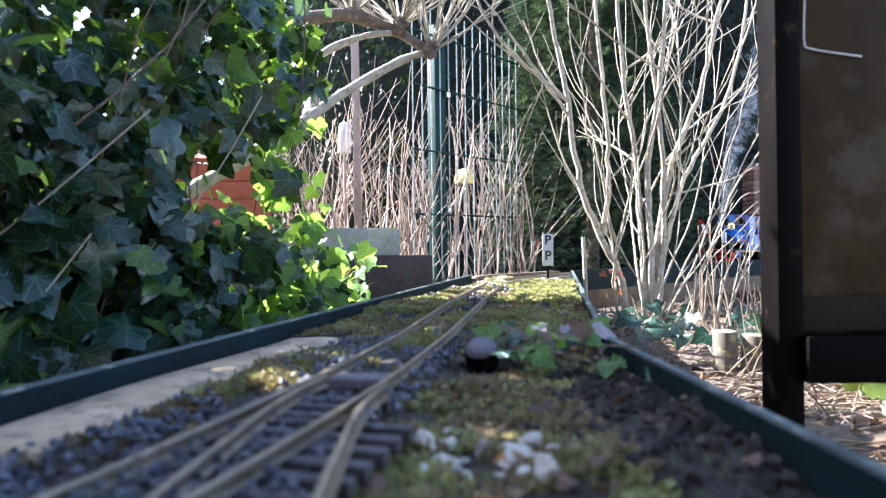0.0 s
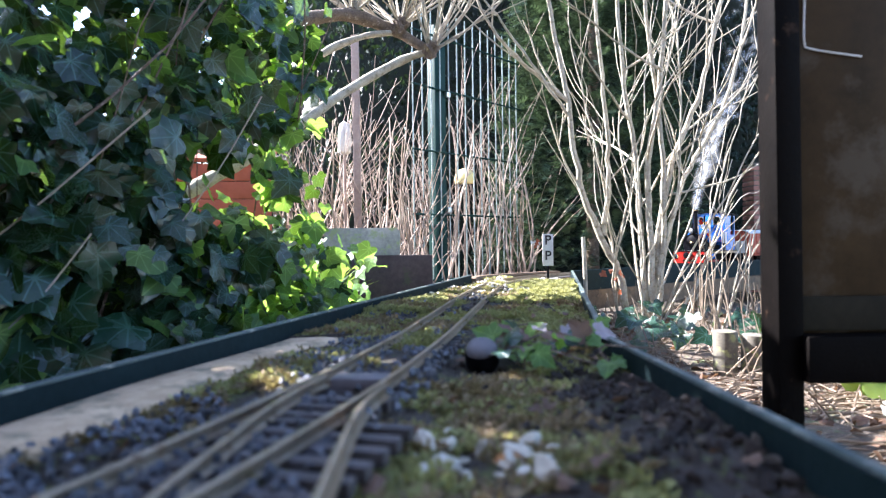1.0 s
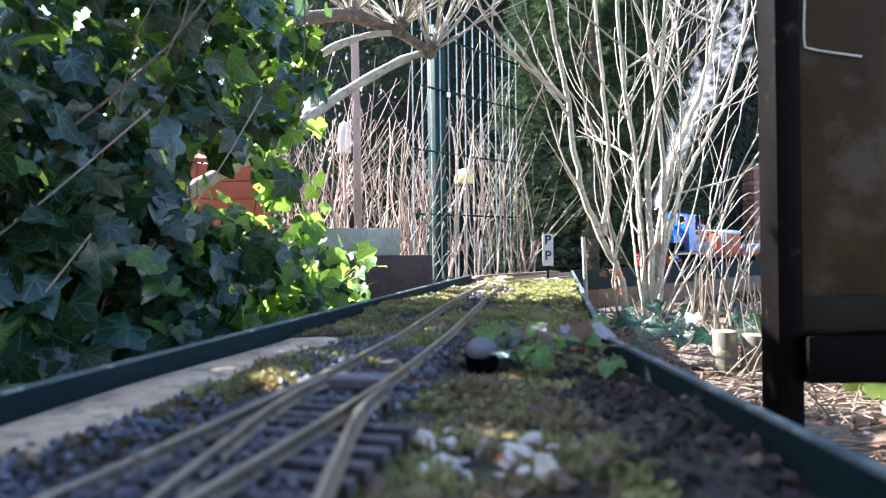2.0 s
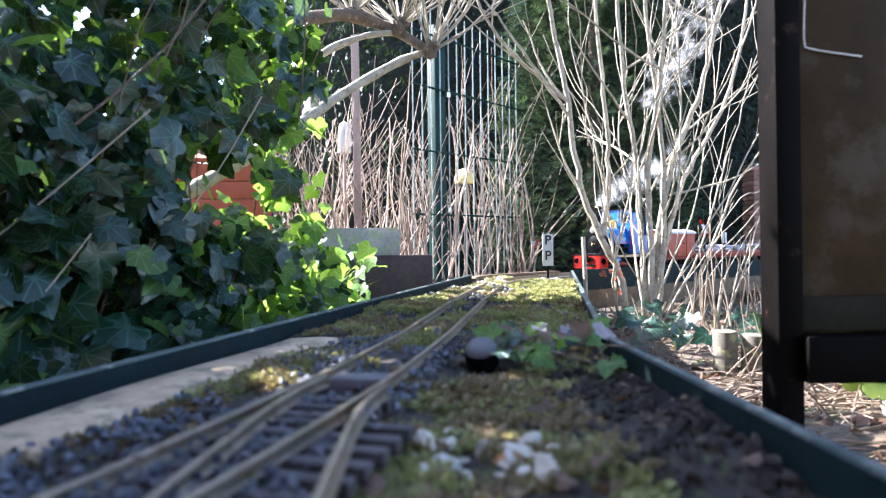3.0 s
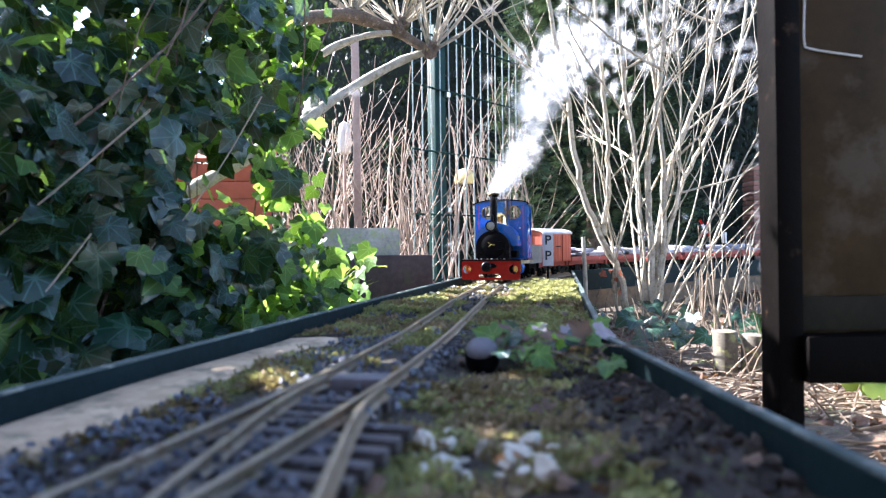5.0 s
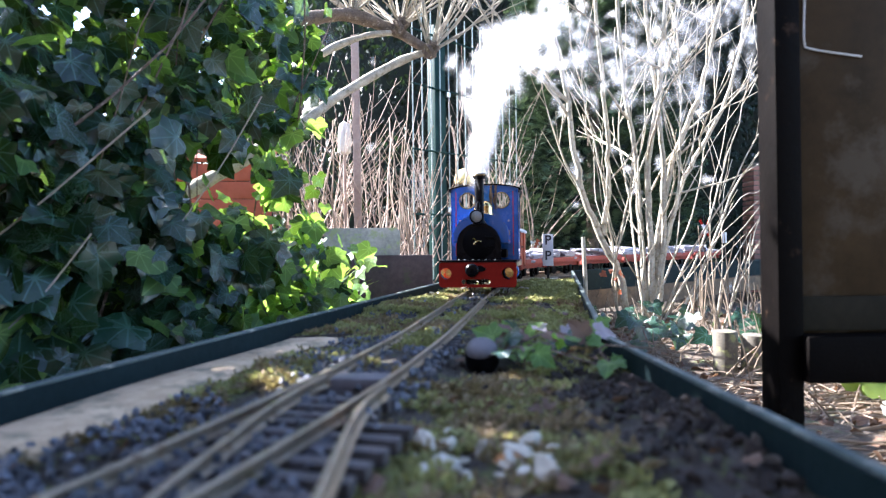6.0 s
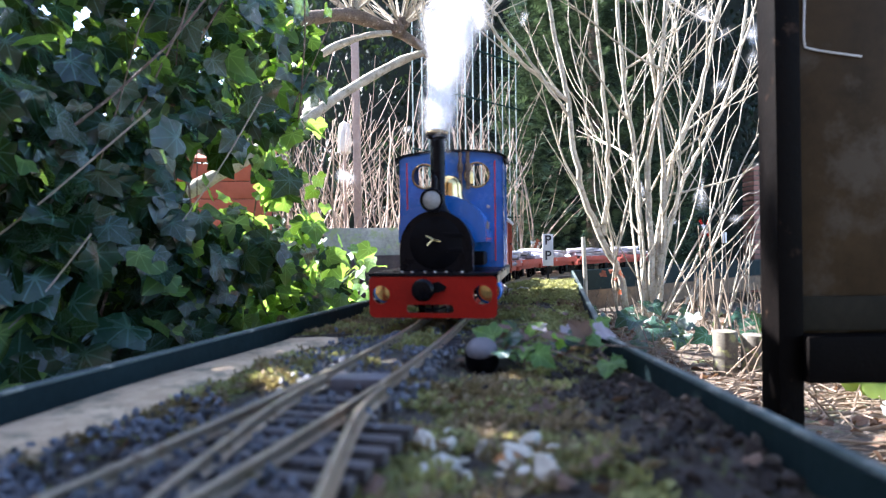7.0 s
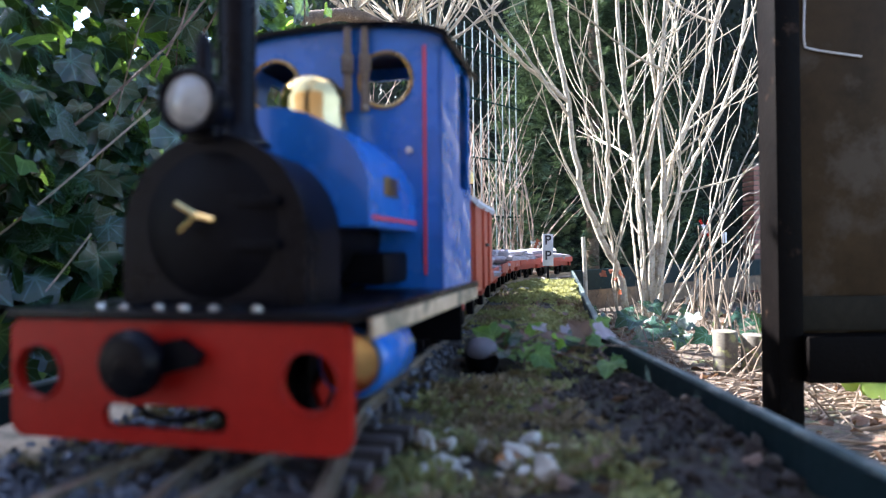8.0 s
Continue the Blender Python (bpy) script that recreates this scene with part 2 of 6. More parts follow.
def tube(bm, pts, radii, n=8, cap=True, closed=False):
    pts = [Vector(p) for p in pts]
    if not hasattr(radii, "__len__"):
        radii = [radii] * len(pts)
    rings, side = [], None
    for i, p in enumerate(pts):
        d = (pts[min(i + 1, len(pts) - 1)] - pts[max(i - 1, 0)])
        d = d.normalized() if d.length > 1e-9 else Vector((0, 0, 1))
        if side is None:
            side = d.orthogonal().normalized()
        side = (side - d * side.dot(d))
        side = side.normalized() if side.length > 1e-6 else d.orthogonal().normalized()
        up = d.cross(side)
        rings.append([bm.verts.new(p + (side * math.cos(a) + up * math.sin(a)) * radii[i]) for a in [2 * math.pi * k / n for k in range(n)]])
    for a, b in zip(rings, rings[1:]):
        for k in range(n):
            bm.faces.new((a[k], a[(k + 1) % n], b[(k + 1) % n], b[k]))
    if cap:
        bm.faces.new(rings[0][::-1])
        bm.faces.new(rings[-1])
    return bm


def lathe(bm, profile, axis=(0, 0, 1), at=(0, 0, 0), n=24):
    """A turned body: profile of (radius, height along the axis)."""
    axis = Vector(axis).normalized()
    s = axis.orthogonal().normalized()
    u = axis.cross(s)
    rings = []
    for r, h in profile:
        rings.append([bm.verts.new(Vector(at) + axis * h + (s * math.cos(2 * math.pi * k / n) + u * math.sin(2 * math.pi * k / n)) * max(r, 1e-5)) for k in range(n)])
    for a, b in zip(rings, rings[1:]):
        for k in range(n):
            bm.faces.new((a[k], a[(k + 1) % n], b[(k + 1) % n], b[k]))
    bm.faces.new(rings[0][::-1])
    bm.faces.new(rings[-1])
    return bm


def prism(bm, outline, y0, y1):
    """An outline of (x, z) pushed along y from y0 to y1."""
    a = [bm.verts.new((x, y0, z)) for x, z in outline]
    b = [bm.verts.new((x, y1, z)) for x, z in outline]
    n = len(outline)
    for k in range(n):
        bm.faces.new((a[k], a[(k + 1) % n], b[(k + 1) % n], b[k]))
    bm.faces.new(a[::-1])
    bm.faces.new(b)
    bmesh.ops.recalc_face_normals(bm, faces=bm.faces)
    return bm


def ribbon(bm, line, profile):
    """A closed profile of (across, height) led along a level line of (x, y, z)."""
    rings = []
    n = len(line)
    for i in range(n):
        a, b = Vector(line[max(i - 1, 0)]), Vector(line[min(i + 1, n - 1)])
        d = (b - a).normalized()
        right = Vector((d.y, -d.x, 0)).normalized()
        rings.append([bm.verts.new(Vector(line[i]) + right * u + Vector((0, 0, h))) for u, h in profile])
    m = len(profile)
    for a, b in zip(rings, rings[1:]):
        for k in range(m):
            bm.faces.new((a[k], a[(k + 1) % m], b[(k + 1) % m], b[k]))
    bm.faces.new(rings[0][::-1])
    bm.faces.new(rings[-1])
    bmesh.ops.recalc_face_normals(bm, faces=bm.faces)
    return bm


def smooth_line(pts, steps=8):
    """A smooth curve through points."""
    p = [Vector(q) for q in pts]
    out = []
    for i in range(len(p) - 1):
        p0, p1, p2, p3 = p[max(i - 1, 0)], p[i], p[i + 1], p[min(i + 2, len(p) - 1)]
        for k in range(steps):
            t = k / steps
            out.append(0.5 * ((2 * p1) + (p2 - p0) * t + (2 * p0 - 5 * p1 + 4 * p2 - p3) * t * t + (3 * p1 - p0 - 3 * p2 + p3) * t ** 3))
    out.append(p[-1])
    return out


# ---------------------------------------------------------------- the railway's line
GAUGE = 0.045
A_SLOPE = 0.162
A0, A_DIR = Vector((-0.0450, 0.437, 0)), Vector((A_SLOPE, 1.0, 0)).normalized()
B0, B_DIR = Vector((0.565, 2.07, 0)), Vector((0.78, 0.62, 0)).normalized()


def build_line():
    pts = []
    y = -0.25
    while y < 0.437:
        x = A0.x + (y - A0.y) * A_SLOPE - 0.34 * (A0.y - y) ** 2
        pts.append(Vector((x, y, 0)))
        y += 0.01
    den = A_DIR.x * B_DIR.y - A_DIR.y * B_DIR.x
    w = B0 - A0
    ka = (w.x * B_DIR.y - w.y * B_DIR.x) / den
    corner = A0 + A_DIR * ka
    turn = math.acos(A_DIR.dot(B_DIR))
    radius = 0.85
    tl = radius * math.tan(turn / 2)
    p0, p1 = corner - A_DIR * tl, corner + B_DIR * tl
    k = int((p0 - A0).length / 0.01)
    pts += [A0.lerp(p0, i / k) for i in range(k)]
    right = Vector((A_DIR.y, -A_DIR.x, 0))
    centre = p0 + right * radius
    for i in range(60):
        a = turn * i / 60
        pts.append(centre + (-right * math.cos(a) + A_DIR * math.sin(a)) * radius)
    pts += [p1 + B_DIR * 0.02 * i for i in range(0, 140)]
    return pts


def grade(y):
    """The line falls a little towards its far end and climbs a little towards its near end."""
    u = min(1.0, max(0.0, (y - 0.95) / 0.75))
    v = min(1.0, max(0.0, (0.65 - y) / 0.40))
    return -0.013 * u * u * (3 - 2 * u) + 0.008 * v * v * (3 - 2 * v)


LINE = [Vector((p.x, p.y, grade(p.y))) for p in build_line()]
RUN = [0.0]
for q0, q1 in zip(LINE, LINE[1:]):
    RUN.append(RUN[-1] + (q1 - q0).length)


def on_line(s):
    i = int(np.clip(np.searchsorted(RUN, s) - 1, 0, len(LINE) - 2))
    k = (s - RUN[i]) / (RUN[i + 1] - RUN[i])
    return LINE[i].lerp(LINE[i + 1], k)


def beside(s, off):
    d = (on_line(s + 0.005) - on_line(s - 0.005)).normalized()
    d.z = 0
    return on_line(s) + Vector((d.y, -d.x, 0)) * off


def riding(s, a, b):
    """The pose of a vehicle whose front is at s and whose axles stand a and b behind it; its front looks along -y."""
    p, q = on_line(s + a), on_line(s + b)
    d = (q - p).normalized()
    o = p - d * a
    return Matrix.Translation(o) @ Matrix.Rotation(math.atan2(-d.x, d.y), 4, "Z") @ Matrix.Rotation(math.asin(d.z), 4, "X")


# ---------------------------------------------------------------- ground and setting
def ground():
    n = 90
    verts, faces = [], []
    for j in range(n + 1):
        for i in range(n + 1):
            u, v = i / n * 2 - 1, j / n * 2 - 1
            x = 1.2 * u + 38.8 * u ** 5
            y = 1.3 + 1.6 * v + 40 * v ** 5
            z = -0.165 + 0.022 * noise.noise(Vector((x * 3, y * 3, 0))) + 0.008 * noise.noise(Vector((x * 14, y * 14, 3)))
            verts.append((x, y, z))
    for j in range(n):
        for i in range(n):
            a = j * (n + 1) + i
            faces.append((a, a + 1, a + n + 2, a + n + 1))
    ob = new("ground", raw("ground", verts, faces, M["earth"]))
    ob.data.shade_smooth()
    tagged(ob, "bare brown garden earth with moss and litter", "ground", kind="structure")


def left_edge(y):
    return -0.26 + 0.267 * (y - 0.37)


def right_edge(y):
    if y > 0.56:
        return 0.143 + (y - 0.56) * 0.180
    return 0.143 + (0.56 - y) * 0.048


def bed_height(x, y):
    track_x = A0.x + (y - A0.y) * A_SLOPE - 0.34 * max(0.0, A0.y - y) ** 2
    under = min(1.0, max(0.0, 1.5 - (abs(x - track_x) - 0.02) / 0.02)) if y < 0.9 else 1.0
    h = -0.0125 + grade(y) * 0.8 * under + 0.004 * noise.noise(Vector((x * 22, y * 22, 1))) + 0.006 * noise.noise(Vector((x * 7, y * 7, 2)))
    if y < 0.9 and x < track_x - 0.04:
        h -= 0.004
    if y > 0.40:
        mid = abs(x - (A0.x + A_SLOPE * (y - A0.y)))
        h += 0.0052 * min(1.0, (y - 0.40) / 0.06) * max(0.0, 1 - mid / 0.04)
    if y < 0.69 and x < left_edge(y) + 0.074:
        h = -0.030
    r = (right_edge(y) - x)
    if y < 0.62 and r < 0.16:
        h += 0.012 * max(0, noise.noise(Vector((x * 16, y * 16, 9)))) - 0.006
    return h


def layout_board():
    base = thing("railway_board", "raised mossy garden railway board with dark green edging", "baseboard", kind="structure")
    # soil bed
    verts, faces = [], []
    nu, nv = 90, 260
    for j in range(nv + 1):
        y = -0.12 + 1.92 * j / nv
        for i in range(nu + 1):
            x = left_edge(y) + (right_edge(y) - left_edge(y)) * i / nu
            verts.append((x, y, bed_height(x, y)))
    for j in range(nv):
        for i in range(nu):
            a = j * (nu + 1) + i
            faces.append((a, a + 1, a + nu + 2, a + nu + 1))
    bed = new("soil_bed", raw("soil_bed", verts, faces, M["bed"]))
    bed.data.shade_smooth()
    bed.parent = base
    # timber tray under it
    bm = bmesh.new()
    a = [bm.verts.new((x, y, z)) for z in (-0.06, -0.03) for x, y in
         ((left_edge(-0.12), -0.12), (right_edge(-0.12), -0.12), (right_edge(0.56), 0.56), (right_edge(1.8), 1.8), (left_edge(1.8) + 0.05, 1.8))]
    bm.faces.new(a[:5][::-1])
    bm.faces.new(a[5:])
    for k in range(5):
        bm.faces.new((a[k], a[(k + 1) % 5], a[5 + (k + 1) % 5], a[5 + k]))
    part("tray", bm, M["wood_old"], base)
    prof = [(-0.0035, -0.07), (0.0035, -0.07), (0.0035, -0.001), (0.002, 0.0), (-0.002, 0.0), (-0.0035, -0.001)]
    for pts in ([(left_edge(y), y, 0) for y in np.linspace(-0.12, 1.6, 30)],
                [(right_edge(y), y, 0.0) for y in np.linspace(-0.12, 0.56, 12)],
                [(right_edge(y), y, 0.0) for y in np.linspace(0.562, 1.765, 20)]):
        bm = bmesh.new()
        ribbon(bm, pts, prof)
        edge = part("edging_strip", bm, M["green_paint"], base, "dark green painted timber edging")
        # thin pale strip on top, painted in for the sky's reflection
        bm = bmesh.new()
        ribbon(bm, [(x, y, z + 0.0003) for x, y, z in pts], [(-0.0031, -0.0006), (0.0031, -0.0006), (0.0028, 0.0012), (-0.0028, 0.0012)])
        part("sky_sheen_top", bm, M["sheen_paint"], edge, "pale strip along the top standing in for sky sheen")
    # pale timber strip inside the edging
    bm = bmesh.new()
    pts = [(left_edge(y) + 0.042, y, -0.0185 + 0.0012 * math.sin(y * 17)) for y in np.linspace(-0.1, 0.70, 60)]
    ribbon(bm, pts, [(-0.037, -0.02), (0.043, -0.02), (0.046, -0.005), (0.038, 0.0), (0.0, 0.003), (-0.034, 0.002), (-0.037, 0.0)])
    part("timber_strip", bm, M["strip"], base, "pale worn timber strip")
    # beam across the far end
    bm = bmesh.new()
    ribbon(bm, smooth_line([(0.07, 1.6, -0.010), (0.10, 1.76, -0.012), (0.20, 1.87, -0.012), (0.36, 2.0, -0.012)], 5), [(-0.014, -0.05), (0.014, -0.05), (0.014, -0.002), (0.010, 0.002), (-0.010, 0.002), (-0.014, -0.002)])
    part("end_beam", bm, M["wood_old"], base, "weathered timber end beam")
    for x, y in ((-0.2, 0.6), (0.1, 0.4), (0.02, 1.45), (0.28, 1.6)):
        bm = bmesh.new()
        box(bm, (x, y, -0.13), (0.045, 0.045, 0.16), 0.003)
        part("leg", bm, M["wood_old"], base)
    return base


def shelf():
    base = thing("railway_shelf", "narrow timber shelf carrying the track, with green fascia board", "shelf", pose(0, 0, -0.012), kind="structure")
    n = Vector((B_DIR.y, -B_DIR.x, 0))
    s0, s1 = B0 - B_DIR * 0.33, B0 + B_DIR * 2.6
    bm = bmesh.new()
    ribbon(bm, [s0 - B_DIR * 0.1, s1], [(-0.10, -0.03), (0.106, -0.03), (0.106, -0.012), (-0.10, -0.012)])
    part("deck", bm, M["bed"], base)
    bm = bmesh.new()
    ribbon(bm, [Vector((0.362, 1.772, 0)), s1 + n * 0.115], [(-0.006, -0.045), (0.006, -0.045), (0.006, 0.011), (0.004, 0.013), (-0.004, 0.013), (-0.006, 0.011)])
    part("fascia", bm, M["green_paint"], base, "dark green painted fascia board")
    bm = bmesh.new()
    ribbon(bm, [Vector((0.372, 1.785, -0.046)), s1 + n * 0.108 + Vector((0, 0, -0.046))], [(-0.02, -0.055), (0.014, -0.055), (0.014, 0.0), (-0.02, 0.0)])
    part("bearer", bm, M["wood_old"], base, "brown weathered bearer beam")
    for k in (0.1, 0.7, 1.3, 1.9):
        p = s0 + B_DIR * k + n * 0.06
        bm = bmesh.new()
        box(bm, (p.x, p.y, -0.10), (0.05, 0.05, 0.15), 0.003, Matrix.Rotation(math.atan2(B_DIR.y, B_DIR.x), 3, "Z"))
        part("leg", bm, M["wood_old"], base)


RAIL_PROFILE = [(-0.0035, -0.0065), (0.0035, -0.0065), (0.0035, -0.0055), (0.0009, -0.0045), (0.0009, -0.0022), (0.0018, -0.0016), (0.0018, -0.0003), (0.0013, 0.0),
                (-0.0013, 0.0), (-0.0018, -0.0003), (-0.0018, -0.0016), (-0.0009, -0.0022), (-0.0009, -0.0045), (-0.0035, -0.0055)]


def rail(parent, pts, name="rail", label=""):
    bm = bmesh.new()
    ribbon(bm, pts, RAIL_PROFILE)
    part(name, bm, M["rail"], parent, label)


def graded(pts):
    """A smooth rail line through level points, laid at the height of the line."""
    return [Vector((p.x, p.y, grade(p.y))) for p in smooth_line([(x, y, 0) for x, y in pts], 6)]


def track():
    tr = thing("railway_track", "two weathered rails on dark sleepers, with a turnout", "track", kind="structure")
    s_end = RUN[-1] - 0.05
    for side in (-1, 1):
        rail(tr, [beside(s, side * GAUGE / 2) for s in np.arange(0.05, s_end, 0.012)])
    # the other road of the turnout
    rail(tr, graded([(-0.100, 0.02), (-0.0950, 0.12), (-0.0925, 0.188), (-0.0890, 0.245), (-0.0857, 0.298), (-0.0800, 0.345), (-0.0715, 0.385)]), "switch_blade", "slim point blade beside the stock rail")
    rail(tr, graded([(-0.042, -0.05), (-0.0405, 0.10), (-0.0400, 0.188), (-0.0407, 0.2325), (-0.0412, 0.280), (-0.0395, 0.315), (-0.0335, 0.350)]), "rail")
    bm = bmesh.new()
    box(bm, (0, 0, 0), (0.008, 0.066, 0.007), 0.0012)
    sl = mesh_of("sleeper", bm, M["sleeper"])
    s = 0.06
    k = 0
    while s < s_end and k < 290:
        d = (on_line(s + 0.005) - on_line(s - 0.005)).normalized()
        p = on_line(s)
        wide = 1.0
        if s < 0.62:
            p = p + Vector((0.012, 0, 0))
            wide = 1.45
        ob = new("sleeper", sl)
        ob.parent = tr
        ob.matrix_local = Matrix.Translation((p.x, p.y, p.z - (0.0098 if s < 0.66 else 0.0125))) @ Matrix.Rotation(math.atan2(d.y, d.x) + random.uniform(-0.02, 0.02), 4, "Z") @ Matrix.Diagonal((1, wide, 1, 1))
        s += 0.0165
        k += 1
    # tie bar of the points
    bm = bmesh.new()
    box(bm, (-0.051, 0.388, 0.0005), (0.034, 0.020, 0.008), 0.0015, Matrix.Rotation(-0.12, 3, "Z"))
    part("tie_bar", bm, M["tie_grey"], tr, "grey plastic tie bar of the points")


# ---------------------------------------------------------------- the train
def circle(cx, cz, r, n=24):
    return [(cx + r * math.cos(2 * math.pi * k / n), cz + r * math.sin(2 * math.pi * k / n)) for k in range(n)]


def plate_with_holes(bm, outline, holes, y0, y1):
    """A plate in the x-z plane with holes through it, from y0 to y1."""
    def loop(pts, y):
        vs = [bm.verts.new((x, y, z)) for x, z in pts]
        return vs, [bm.edges.new((vs[i], vs[(i + 1) % len(vs)])) for i in range(len(vs))]
    faces = {}
    loops = {}
    for y in (y0, y1):
        es = []
        loops[y] = []
        for pts in [outline, *holes]:
            vs, e = loop(pts, y)
            loops[y].append(vs)
            es += e
        bmesh.ops.triangle_fill(bm, use_beauty=True, use_dissolve=False, edges=es)
    for a, b in zip(loops[y0], loops[y1]):
        n = len(a)
        for k in range(n):
            bm.faces.new((a[k], a[(k + 1) % n], b[(k + 1) % n], b[k]))
    bmesh.ops.recalc_face_normals(bm, faces=bm.faces)
    return bm


def ring(parent, name, at, r, tube_r, axis, material, label=""):
    bm = bmesh.new()
    ax = Vector(axis).normalized()
    s = ax.orthogonal().normalized()
    u = ax.cross(s)
    pts = [Vector(at) + (s * math.cos(a) + u * math.sin(a)) * r for a in [2 * math.pi * k / 28 for k in range(29)]]
    tube(bm, pts, tube_r, 8, cap=False)
    bmesh.ops.remove_doubles(bm, verts=bm.verts, dist=1e-5)
    return part(name, bm, material, parent, label)


def rounded(x0, z0, x1, z1, r, n=5):
    out = []
    for cx, cz, a0 in ((x1 - r, z1 - r, 0), (x0 + r, z1 - r, 90), (x0 + r, z0 + r, 180), (x1 - r, z0 + r, 270)):
        for k in range(n + 1):
            a = radians(a0 + 90 * k / n)
            out.append((cx + r * math.cos(a), cz + r * math.sin(a)))
    return out


def wheelset(parent, y, r, gauge=GAUGE, spokes=True, wheels=None):
    for sx in (-1, 1):
        bm = bmesh.new()
        x = sx * gauge / 2
        lathe(bm, [(r * 0.3, -0.004), (r * 1.12, -0.0045), (r * 1.12, -0.003), (r, -0.0025), (r * 0.97, 0.003), (r * 0.82, 0.003), (r * 0.80, 0.001), (r * 0.3, 0.001), (r * 0.25, 0.004), (0.0, 0.004)], (sx, 0, 0), (0, 0, 0), 22)
        w = part("wheel", bm, M["smoke_black"], parent)
        w.location = (x, y, r)
        if wheels is not None:
            wheels.append((w, r))
        if spokes:
            bm = bmesh.new()
            box(bm, (sx * 0.004, 0, 0), (0.003, r * 0.5, r * 1.5), 0.0005)
            part("web", bm, M["red"], w)


# length factor that fits the engine to the camera's view
LENGTH_FIT = 0.87
LOCO_WHEELS = []
LOCO_RODS = []
BEAM_W = 0.066


def locomotive():
    lo = thing("steam_locomotive", "blue model saddle tank steam locomotive with red buffer beam", "locomotive")
    # buffer beam with its holes
    bm = bmesh.new()
    plate_with_holes(bm, rounded(-BEAM_W, 0.0085, BEAM_W, 0.0513, 0.006), [circle(-0.0538, 0.032, 0.0096), circle(0.0515, 0.032, 0.0100), rounded(-0.027, 0.0135, 0.022, 0.0220, 0.0035)], 0.0, 0.004)
    beam = part("buffer_beam", bm, M["red"], lo, "red buffer beam with round openings")
    ring(beam, "beam_ring", (-0.0538, -0.0005, 0.032), 0.0099, 0.0006, (0, 1, 0), M["red"])
    ring(beam, "beam_ring", (0.0515, -0.0005, 0.032), 0.0103, 0.0006, (0, 1, 0), M["red"])
    bm = bmesh.new()
    lathe(bm, [(0.0, -0.016), (0.009, -0.015), (0.0115, -0.012), (0.0115, -0.008), (0.0075, -0.005), (0.0075, 0.0)], (0, 1, 0), (-0.008, 0, 0.0375), 22)
    part("buffer", bm, M["smoke_black"], lo, "round black centre buffer")
    bm = bmesh.new()
    prism(bm, [(0.001, 0.0445), (0.007, 0.0455), (0.015, 0.0405), (0.013, 0.0365), (0.001, 0.0335)], -0.006, -0.001)
    part("coupling_hook", bm, M["black"], lo)
    bm = bmesh.new()
    tube(bm, [(-0.018, 0.008, 0.020), (-0.010, 0.003, 0.0175), (-0.002, 0.002, 0.0165), (0.006, 0.003, 0.0172), (0.013, 0.008, 0.019)], 0.0013, 6)
    part("coupling_chain", bm, M["black"], lo)
    # footplate
    bm = bmesh.new()
    box(bm, (0, 0.13, 0.0527), (0.1330, 0.265, 0.0035), 0.001)
    part("footplate", bm, M["smoke_black"], lo, "black running plate")
    for sx in (-1, 1):
        bm = bmesh.new()
        box(bm, (sx * 0.0655, 0.14, 0.0472), (0.002, 0.235, 0.0075), 0.0004)
        part("valance", bm, M["strip"], lo, "pale worn edge of the running plate")
    for k, x in enumerate((-0.032, -0.022, -0.008, 0.002, 0.014, 0.03)):
        bm = bmesh.new()
        lathe(bm, [(0.0018, 0.0), (0.0018, 0.0012), (0.0008, 0.0018)], (0, 0, 1), (x, 0.006, 0.0543), 8)
        part("rivet", bm, M["steel"], lo)
    # smokebox saddle and front plate: a tall arch
    def arch(r, zc, zb, n=18):
        return [(r * math.cos(a), zc + r * math.sin(a)) for a in [math.pi * k / n for k in range(n + 1)]] + [(-r, zb), (r, zb)]
    bm = bmesh.new()
    prism(bm, arch(0.0365, 0.0805, 0.0543), 0.030, 0.072)
    part("smokebox", bm, M["smoke_black"], lo, "satin black arched smokebox")
    bm = bmesh.new()
    prism(bm, arch(0.0388, 0.0805, 0.0543), 0.0285, 0.0335)
    part("smokebox_rim", bm, M["smoke_black"], lo)
    bm = bmesh.new()
    lathe(bm, [(0.0, -0.0045), (0.012, -0.004), (0.024, -0.0018), (0.028, 0.0), (0.028, 0.004)], (0, 1, 0), (0, 0.0285, 0.0845), 32)
    door = part("smokebox_door", bm, M["black"], lo, "black domed smokebox door")
    for ang in (15, 130, 215):
        bm = bmesh.new()
        a = radians(ang)
        tube(bm, [(-0.002, 0.021, 0.088), (-0.002 + 0.009 * math.cos(a), 0.019, 0.088 - 0.008 * math.sin(a))], 0.0011, 6)
        part("door_dart", bm, M["brass"], door, "brass door handle")
    for z in (0.077, 0.093):
        bm = bmesh.new()
        box(bm, (0.012, 0.0255, z), (0.034, 0.0018, 0.004), 0.0004)
        part("hinge_strap", bm, M["black"], door)
    # lamp, chimney
    bm = bmesh.new()
    lathe(bm, [(0.0105, 0.0), (0.0125, 0.001), (0.0125, 0.003), (0.010, 0.006), (0.009, 0.017), (0.004, 0.02)], (0, 1, 0), (-0.002, 0.016, 0.1295), 24)
    lamp = part("headlamp", bm, M["smoke_black"], lo, "round headlamp")
    bm = bmesh.new()
    lathe(bm, [(0.0, -0.0025), (0.006, -0.0018), (0.0100, 0.0008), (0.0100, 0.003)], (0, 1, 0), (-0.002, 0.0155, 0.1295), 24)
    part("lens", bm, M["lens"], lamp, "pale glass lamp lens")
    ring(lamp, "lamp_rim", (-0.002, 0.0155, 0.1295), 0.0112, 0.0012, (0, 1, 0), M["smoke_black"], "dark lamp rim")
    bm = bmesh.new()
